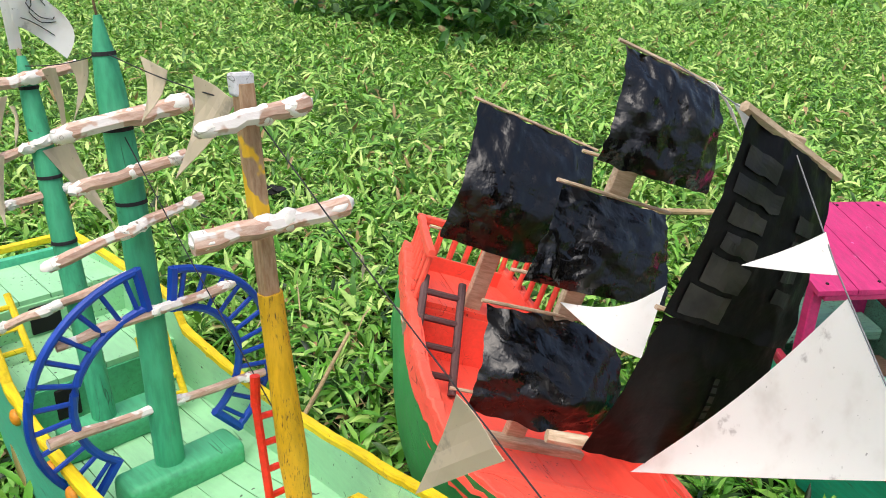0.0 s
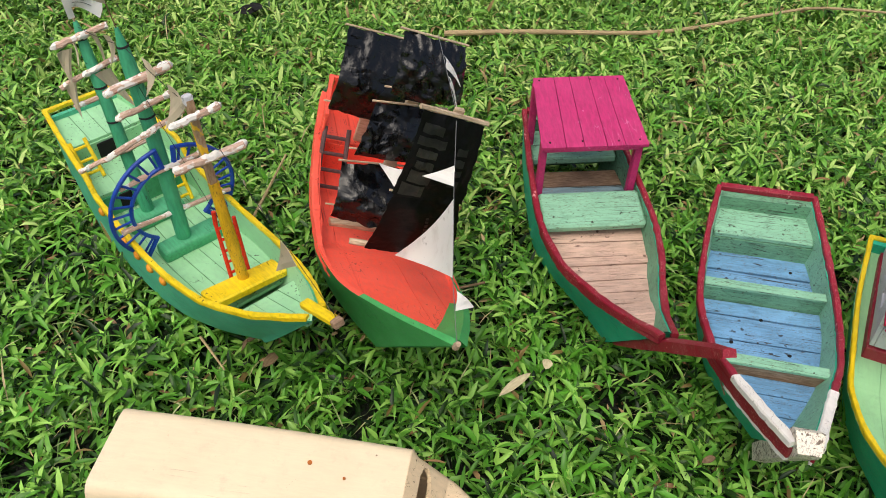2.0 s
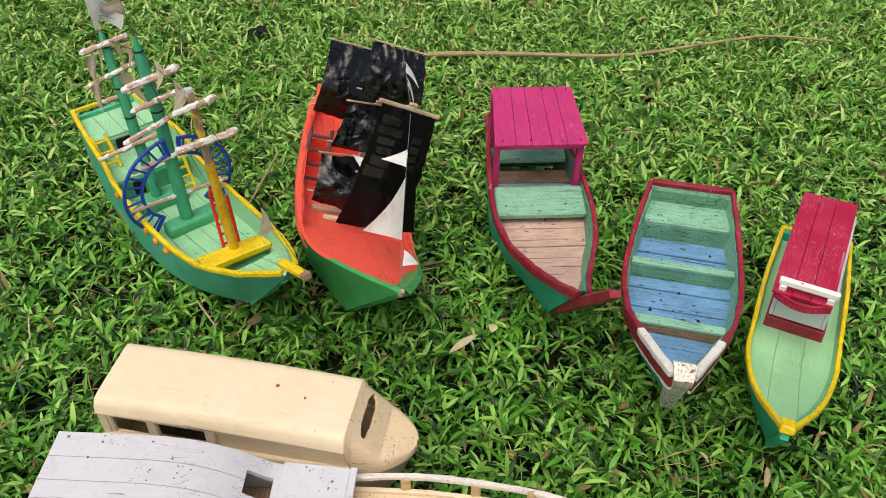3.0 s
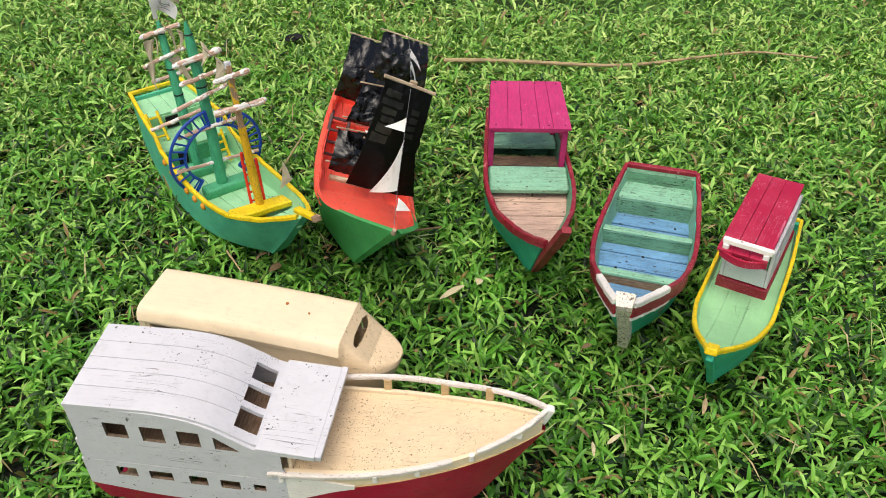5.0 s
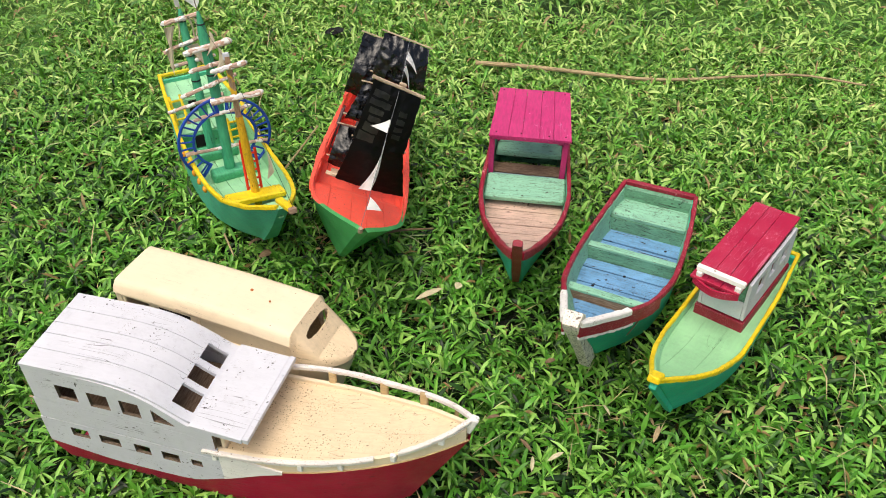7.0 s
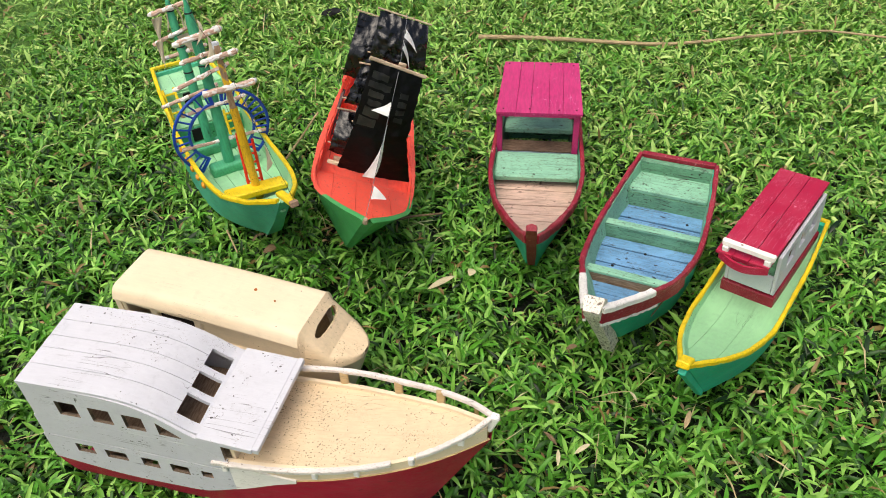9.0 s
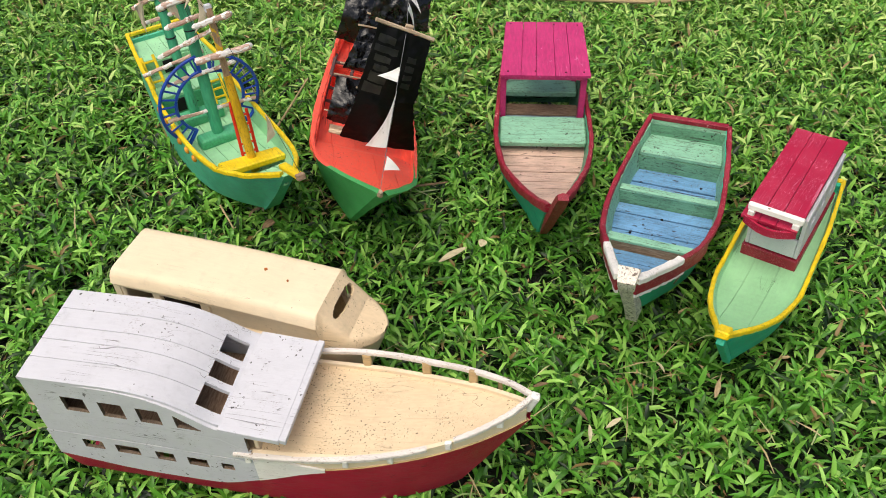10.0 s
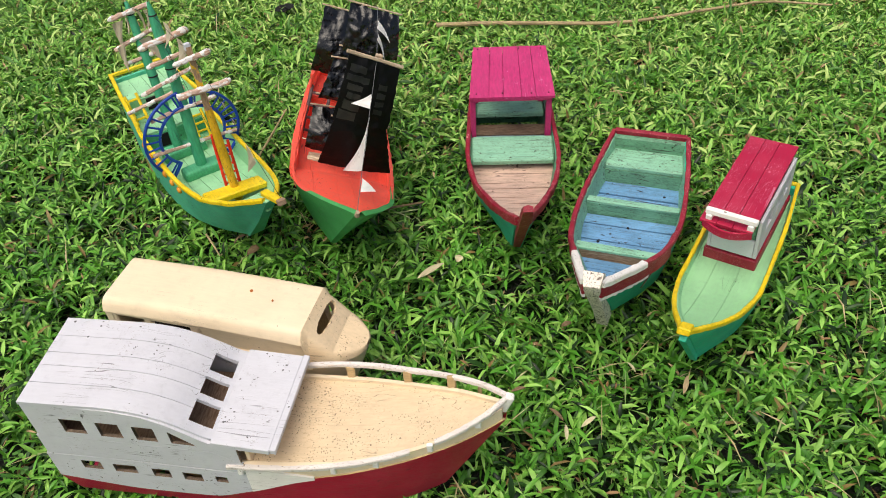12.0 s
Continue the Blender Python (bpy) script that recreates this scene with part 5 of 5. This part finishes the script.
def cream_launch():
    boat = thing("launch", pose(0.05, 0.09, 0.0, 0, 0, -5.8) @ pose(0.003, -0.009, 0), "smooth cream-painted model launch with long roof beside white cruiser", "model boat", "model boats on the lawn")
    hull = Hull((-0.195, -0.195), (0.215, 0.25), [(-0.195, 0.054), (-0.1, 0.058), (0.1, 0.06), (0.17, 0.058), (0.205, 0.052), (0.23, 0.036), (0.245, 0.019), (0.25, 0.006)],
                [(-0.195, 0.082), (0.1, 0.08), (0.15, 0.09), (0.19, 0.098), (0.25, 0.1)], [(-0.195, -0.014), (0.2, -0.016), (0.245, -0.004)], flare=0.7, power=0.7, thick=0.008)
    part("hull", hull.shell(), CREAM, boat, "cream painted carved hull", True)
    part("transom", hull.board(-0.185, -0.005, 0.145, 0.012, -0.002), CREAM, boat)
    hull.lengthwise(-0.19, 0.238, [-0.08, 0.08], lambda x: 0.05, 0.006, boat, CREAM_RAW, "deck_board")

    def nose(u, v):
        # a steep flat windscreen from the roof edge, then a crease and the short foredeck
        x = curve([(0, 0.162), (0.5, 0.203), (1, 0.249)], v)
        side = min(1.0, v / 0.1)
        half = 0.0605 * (1 - side) + (curve(hull.width, x) + 0.001) * side
        top = float(np.interp(v, [0, 0.5, 0.53, 1], [0.1602, 0.119, 0.116, 0.104]))
        a = (u - 0.5) * 2
        drop = 0.022 * (1 - side) + (top - hull.top(x) + 0.004) * side
        return (x, half * math.copysign(abs(a) ** 0.8, a), top - drop * abs(a) ** 9)
    # front shell with the windscreen opening
    bm = bmesh.new()
    nu, nv = 60, 60
    g = {}

    def corner(i, j):
        if (i, j) not in g:
            g[i, j] = bm.verts.new(nose(i / nu, j / nv))
        return g[i, j]
    for i in range(nu):
        for j in range(nv):
            u, v = (i + 0.5) / nu, (j + 0.5) / nv
            if (abs(u - 0.53) / 0.28) ** 2.2 + (abs(v - 0.24) / (0.075 + 0.02 * (u - 0.5))) ** 2.2 < 1:
                continue
            bm.faces.new((corner(i, j), corner(i + 1, j), corner(i + 1, j + 1), corner(i, j + 1)))
    ring = [v for v in bm.verts if v.is_boundary and 0.17 < v.co.x < 0.2 and v.co.z > 0.12 and abs(v.co.y) < 0.052]
    bmesh.ops.smooth_vert(bm, verts=ring, factor=0.5, use_axis_x=True, use_axis_y=True, use_axis_z=True)
    bmesh.ops.smooth_vert(bm, verts=ring, factor=0.5, use_axis_x=True, use_axis_y=True, use_axis_z=True)
    bmesh.ops.recalc_face_normals(bm, faces=bm.faces)
    bmesh.ops.solidify(bm, geom=bm.faces[:], thickness=0.006)
    part("front", bm, CREAM_DECK, boat, "cream front with an open windscreen slot", True)
    # long roof with rounded shoulders
    def roof_fn(u, v):
        a = (u - 0.5) * 2
        return (-0.19 + 0.353 * v, 0.0605 * math.copysign(abs(a) ** 0.8, a), 0.159 + 0.004 * math.sin(math.pi * v) - 0.022 * abs(a) ** 9)
    part("roof", sheet(roof_fn, 22, 14, 0.009), CREAM, boat, "long smooth cream roof", True)
    for side in (-1, 1):
        part("sill", strip(bmesh.new(), [(x, side * 0.052, 0.083) for x in np.linspace(-0.19, 0.17, 10)], 0.01, 0.014, 0.06), CREAM, boat)
        part("header", strip(bmesh.new(), [(x, side * 0.0535, 0.137) for x in np.linspace(-0.19, 0.165, 10)], 0.008, 0.012, 0.03), CREAM, boat)
        part("side_panel", boxes(((0.07 if side < 0 else -0.012, side * 0.0475, 0.112), (0.19 if side < 0 else 0.352, 0.006, 0.06)), bevel=0.001), CREAM, boat, "closed cream side panel")
        for x in (-0.18, -0.115, -0.03):
            part("pillar", boxes(((x, side * 0.051, 0.11), (0.016, 0.008, 0.05)), bevel=0.002), CREAM, boat)
    # Board added behind the slot to catch light and brighten the opening.
    part("slot_backing_board", boxes(((0.152, 0, 0.112), (0.005, 0.098, 0.07), (0, -12, 0))), CREAM_RAW, boat, "pale board added inside to lighten the windscreen slot")
    # The bench takes the same dark colour, painting shade under the roof.
    part("bench", boxes(((-0.03, 0, 0.062), (0.24, 0.05, 0.012))), SHADE_PLANK, boat)
    part("nail_head", rods(([(0.05, 0.013, 0.158), (0.05, 0.013, 0.1636)], 0.0028)), RUST, boat, "rusty nail head")
    part("nail_head", rods(([(0.093, 0.0, 0.157), (0.093, 0.0, 0.1636)], 0.0016)), RUST, boat, "rusty nail head")


def pierced_wall(bm, y, thick, x0, x1, foot, top, holes, samples=40):
    """A wall along x between foot(x) and top(x), with rectangular openings (xa, xb, za, zb)."""
    cuts = sorted({x0, x1, *(h[0] for h in holes), *(h[1] for h in holes), *np.linspace(x0, x1, samples).tolist()})
    for a, b in zip(cuts, cuts[1:]):
        if b - a < 1e-6:
            continue
        m = (a + b) / 2
        inside = sorted((h[2], h[3]) for h in holes if h[0] - 1e-9 <= m <= h[1] + 1e-9)
        spans, low = [], None
        for za, zb in inside:
            spans.append((low, za))
            low = zb
        spans.append((low, None))
        for lo, hi in spans:
            z = [foot(a) if lo is None else lo, foot(b) if lo is None else lo, top(b) if hi is None else hi, top(a) if hi is None else hi]
            if z[3] - z[0] < 1e-4 and z[2] - z[1] < 1e-4:
                continue
            p = [bm.verts.new((x, y(x) + s * thick / 2, zz)) for s in (-1, 1) for x, zz in ((a, z[0]), (b, z[1]), (b, z[2]), (a, z[3]))]
            for f, cut in (((0, 1, 2, 3), False), ((7, 6, 5, 4), False), ((0, 4, 5, 1), lo is not None), ((1, 5, 6, 2), True), ((2, 6, 7, 3), hi is not None), ((3, 7, 4, 0), True)):
                bm.faces.new([p[k] for k in f]).material_index = int(cut)
    bmesh.ops.remove_doubles(bm, verts=bm.verts, dist=1e-6)
    return bm


def white_cruiser():
    boat = thing("cabin_cruiser", pose(0.2, -0.105, 0.0, 0, 0, 2.0), "white wooden model cruiser with cream foredeck and maroon lower hull", "model boat", "model boats on the lawn")
    width = [(-0.345, 0.077), (-0.2, 0.080), (0.0, 0.085), (0.1, 0.081), (0.19, 0.066), (0.26, 0.046), (0.31, 0.023), (0.337, 0.007)]
    hull = Hull((-0.33, -0.343), (0.245, 0.337), width, [(-0.343, 0.024), (-0.2, 0.008), (-0.1, 0.011), (-0.03, 0.036), (0.05, 0.072), (0.2, 0.109), (0.337, 0.148)], [(-0.343, -0.036), (0.1, -0.04), (0.337, -0.03)], flare=0.84, power=0.8, thick=0.008)
    part("hull", hull.shell(), (MAROON, CREAM_RAW), boat, "maroon painted lower hull", True)
    red_top = hull.top
    deck = lambda x: curve([(-0.06, 0.093), (0.08, 0.102), (0.2, 0.121), (0.3, 0.152), (0.33, 0.165)], x)
    # cream band between the maroon and the deck
    for side in (-1, 1):
        wy = lambda x, s=side: s * (curve(width, x) - 0.0055)
        bm = pierced_wall(bmesh.new(), wy, 0.006, -0.04, 0.332, lambda x: red_top(x) - 0.006, lambda x: max(deck(x) + 0.006, red_top(x)), [])
        part("bulwark", bm, (CREAM, CREAM_RAW), boat, "cream painted bulwark")
    seams = [-0.12, -0.046, -0.008, 0.036, 0.12]
    for y0, y1 in zip(seams, seams[1:]):
        bm = bmesh.new()
        last = None
        for x in np.linspace(-0.06, 0.326, 28):
            h = curve(width, x) - 0.005
            a, b = max(y0 + 0.00012, -h), min(y1 - 0.00012, h)
            if b - a < 0.001:
                break
            ring = [bm.verts.new(p) for p in ((x, a, deck(x) - 0.006), (x, b, deck(x) - 0.006), (x, b, deck(x)), (x, a, deck(x)))]
            if last:
                for k in range(4):
                    bm.faces.new((last[k], last[(k + 1) % 4], ring[(k + 1) % 4], ring[k]))
            else:
                bm.faces.new(ring[::-1])
            last = ring
        bm.faces.new(last)
        part("deck_plank", bm, CREAM_DECK, boat)
    # superstructure
    roofline = lambda x: curve([(-0.337, 0.201), (-0.22, 0.201), (-0.17, 0.196), (-0.13, 0.183), (-0.1, 0.166), (-0.07, 0.148), (-0.03, 0.138)], x)
    uppers = [(-0.286, -0.252, 0.141, 0.172), (-0.232, -0.198, 0.139, 0.171), (-0.178, -0.146, 0.139, 0.17), *((-0.126 + 0.002 * k, -0.124 + 0.002 * k, 0.139, 0.1655 - 0.0015 * k) for k in range(17))]
    lowers = [(-0.291, -0.26, 0.048, 0.068), (-0.241, -0.205, 0.047, 0.066), (-0.18, -0.152, 0.045, 0.065), (-0.132, -0.102, 0.045, 0.064), (-0.081, -0.063, 0.049, 0.063)]
    for side in (-1, 1):
        wall_y = lambda x, s=side: s * (curve(width, x) - 0.0025)
        step = lambda x: 0.126 - max(0, x + 0.07) * 0.6
        part("side_plank", pierced_wall(bmesh.new(), wall_y, 0.005, -0.341, -0.03, lambda x: red_top(x) - 0.004, lambda x: 0.0795, lowers), (WHITE, REVEAL), boat, "white side planking with a row of slots")
        part("side_plank", pierced_wall(bmesh.new(), wall_y, 0.0046, -0.338, -0.03, lambda x: 0.0805, step, []), (WHITE, REVEAL), boat)
        part("upper_wall", pierced_wall(bmesh.new(), wall_y, 0.005, -0.334, -0.032, lambda x: step(x) + 0.001, roofline, uppers), (WHITE, REVEAL), boat, "white cabin side with square windows")
        part("hull_side", pierced_wall(bmesh.new(), wall_y, 0.006, -0.03, 0.07, lambda x: red_top(x) - 0.004, lambda x: max(red_top(x), 0.096 - (x + 0.03) * 0.16), [], 12), (WHITE_OLD, REVEAL), boat, "white paint fading into the cream bulwark")
    part("stern_wall", boxes(((-0.3345, 0, 0.105), (0.006, 0.146, 0.19), (0, 3.2, 0))), WHITE, boat, "white stern wall")
    part("inner_floor", boxes(((-0.185, 0, 0.106), (0.29, 0.146, 0.004))), PLANK_BROWN, boat, "bare brown inside floor")
    # roof planks that bend down towards the windscreen
    ys = [-0.079, -0.043, -0.012, 0.012, 0.044, 0.079]
    for y0, y1 in zip(ys, ys[1:]):
        fn = lambda u, v, a=y0, b=y1: (-0.334 + 0.234 * u, a + 0.0004 + (b - a - 0.0008) * v, roofline(-0.334 + 0.234 * u) + 0.0055)
        part("roof_plank", sheet(fn, 16, 2, 0.006), WHITE, boat)
    # windscreen: three openings between sloping bars
    wa, wb = -0.1, -0.062
    slope = lambda x: roofline(x) + 0.0055
    for ya, yb in ((-0.079, -0.063), (-0.027, -0.016), (0.014, 0.026), (0.058, 0.079)):
        fn = lambda u, v, a=ya, b=yb: (wa + (wb - wa) * u, a + (b - a) * v, slope(wa + (wb - wa) * u))
        part("window_bar", sheet(fn, 6, 2, 0.007), WHITE, boat, "white windscreen bar")
    fn = lambda u, v: (-0.069 + 0.009 * u, -0.079 + 0.158 * v, slope(-0.069 + 0.009 * u) + 0.0006)
    part("window_sill", sheet(fn, 3, 4, 0.006), WHITE, boat)
    # visor roof over the wheelhouse front
    for x0, x1 in ((-0.064, 0.021), (0.021, 0.03)):
        part("visor_plank", boxes((((x0 + x1) / 2, -0.002, 0.1455 - 0.044 * ((x0 + x1) / 2 + 0.017)), (x1 - x0 - 0.0002, 0.17, 0.009), (0, 2.5, -2.2)), bevel=0.0006, wobble=0.0002), WHITE, boat, "white flat visor board")
    part("wheelhouse_front", boxes(((-0.024, 0, 0.118), (0.006, 0.15, 0.05))), CREAM, boat)
    # rails
    far = [(0.0, 0.083, 0.118), (0.05, 0.083, 0.128), (0.12, 0.079, 0.139), (0.19, 0.067, 0.149), (0.26, 0.048, 0.164), (0.31, 0.025, 0.177), (0.339, 0.004, 0.186)]
    near = [(-0.055, -0.085, 0.096), (0.02, -0.086, 0.102), (0.1, -0.08, 0.110), (0.19, -0.065, 0.127), (0.26, -0.045, 0.151), (0.31, -0.021, 0.173), (0.339, 0.003, 0.186)]
    for pts, xa, xb, tag in ((far, 0.0, 0.337, "rounded white handrail"), (near, -0.055, 0.208, "splintered white handrail"), (near, 0.242, 0.337, "splintered white handrail")):
        smooth = [tuple(curve([(p[0], p[k]) for p in pts], x) if k else x for k in range(3)) for x in np.linspace(xa, xb, 26)]
        part("handrail", strip(bmesh.new(), smooth, 0.0075, 0.0065, 0.1 if pts is far else 0.14), WHITE_RAIL, boat, tag)
    for x in (0.095, 0.186, 0.255):
        y = curve([(p[0], p[1]) for p in far], x)
        part("post", boxes(((x, y - 0.002, deck(x) + 0.012), (0.013, 0.006, 0.036)), bevel=0.002), CREAM_RAW, boat, "unpainted rail post")
    for x in (-0.035, 0.1, 0.16, 0.235, 0.3):
        y = curve([(p[0], p[1]) for p in near], x)
        z = curve([(p[0], p[2]) for p in near], x)
        part("post", boxes(((x, y, z - 0.008), (0.008, 0.007, 0.016)), wobble=0.001), WHITE_OLD, boat)
    part("stem_head", boxes(((0.337, 0.003, 0.173), (0.012, 0.012, 0.034), (0, 20, 0)), bevel=0.002), WHITE_OLD, boat, "chipped white stem head")


# ---------------------------------------------------------------- litter on the lawn
def stick(name, pts, radii, material, label, category="stick"):
    bm = tube(bmesh.new(), pts, radii, 8)
    ob = part(name, bm, material, None, smooth=True)
    tagged(ob, label, category)


def fallen_leaf(m, length, width, label, material):
    fn = lambda u, v: (length * (u - 0.5), width * (v - 0.5) * 2 * max(0.02, math.sin(math.pi * u) ** 0.7), 0.006 * math.sin(2.2 * u) + 0.18 * width * (2 * v - 1) ** 2)
    ob = part("fallen_leaf", sheet(fn, 12, 4, 0.0006), material, None, smooth=True)
    ob.matrix_world = m
    tagged(ob, label, "leaf")


def litter():
    xs = np.linspace(0, 1, 22)
    path = [(0.2 + 1.1 * s, curve([(0, 1.325), (0.42, 1.365), (0.72, 1.47), (0.85, 1.51), (1, 1.5)], s), 0.004 + 0.006 * s + 0.004 * math.sin(9 * s)) for s in xs]
    stick("cane_stick", path, [0.0068 - 0.004 * s for s in xs], CANE, "long dry bent cane stick lying behind the boats")
    stick("twig", [(0.19, 0.47, 0.012), (0.245, 0.495, 0.016), (0.305, 0.515, 0.018)], [0.003, 0.0028, 0.002], TWIG, "thin brown twig beside the red ship's bow")
    stick("twig", [(-0.12, 0.64, -0.01), (-0.09, 0.70, 0.03), (-0.062, 0.76, 0.07)], [0.0028, 0.0025, 0.002], CANE, "dry stalk leaning beside the green ship")
    stick("twig", [(-0.133, 0.387, 0.001), (-0.108, 0.358, 0.003), (-0.081, 0.328, 0.0)], [0.0022, 0.002, 0.0014], CANE, "short dry stalk lying by the green ship's bow")
    # Three near-black leaves added to stand for a shaded hole in the turf.
    for x, y, turn in ((-0.285, 1.405, 30), (-0.27, 1.42, 100), (-0.295, 1.385, 170)):
        fallen_leaf(pose(x, y, -0.004, 14, 12, turn), 0.05, 0.016, "near-black dead leaf standing in for a dark lawn hole", DARK)
    fallen_leaf(pose(0.352, 0.322, 0.006, 4, -6, 38), 0.06, 0.007, "long dry straw-coloured leaf on the grass", STRAW)
    fallen_leaf(pose(0.40, 0.363, 0.004, 10, 8, 80), 0.016, 0.008, "small curled dry leaf on the grass", STRAW)
    brown, pale = "small brown dead leaf on the grass", "small pale dry leaf on the grass"
    for x, y, turn, size, material, label in ((-0.054, 0.381, 20, 0.026, TWIG, brown), (-0.045, 0.394, 110, 0.022, STRAW, pale), (-0.06, 0.372, 70, 0.02, TWIG, brown),
                                              (0.727, 0.13, 140, 0.021, STRAW, pale), (0.543, 0.062, 15, 0.026, TWIG, brown), (0.607, 0.019, 150, 0.03, TWIG, brown),
                                              (0.624, -0.013, 100, 0.026, STRAW, pale), (0.814, 0.104, 80, 0.034, CANE, pale), (0.659, 0.012, 40, 0.03, STRAW, pale)):
        fallen_leaf(pose(x, y, 0.003, 9, -7, turn), size, 0.13 * size, label, material)
    fallen_leaf(pose(0.615, 0.215, 0.004, 12, -5, 20), 0.02, 0.005, "small brown dead leaf on the grass", TWIG)
    fallen_leaf(pose(-0.015, 0.345, 0.004, 15, 9, 60), 0.035, 0.008, "small brown dead leaf by the green ship's bow", TWIG)


def weeds():
    leaves("weeds", 7000, (-1.0, 1.3), (3.0, 4.6), (0.05, 0.12), (0.018, 0.045), (35, 28), WEED, "dark broad-leaved weeds at the edge of the lawn", 9,
           lambda x, y, rng: np.abs(x - 0.08 + 0.15 * np.sin(5 * y)) / 0.62 + np.abs(y - 4.1) / 0.85 < rng.uniform(0.1, 1.25, len(x)) ** 1.2, stem=0.42, per=3, fold=0.2, category="weeds")


green_sailing_ship()
red_sailing_ship()
canopy_rowboat()
open_rowboat()
cabin_boat()
cream_launch()
white_cruiser()
litter()
ground()
lawn()
weeds()
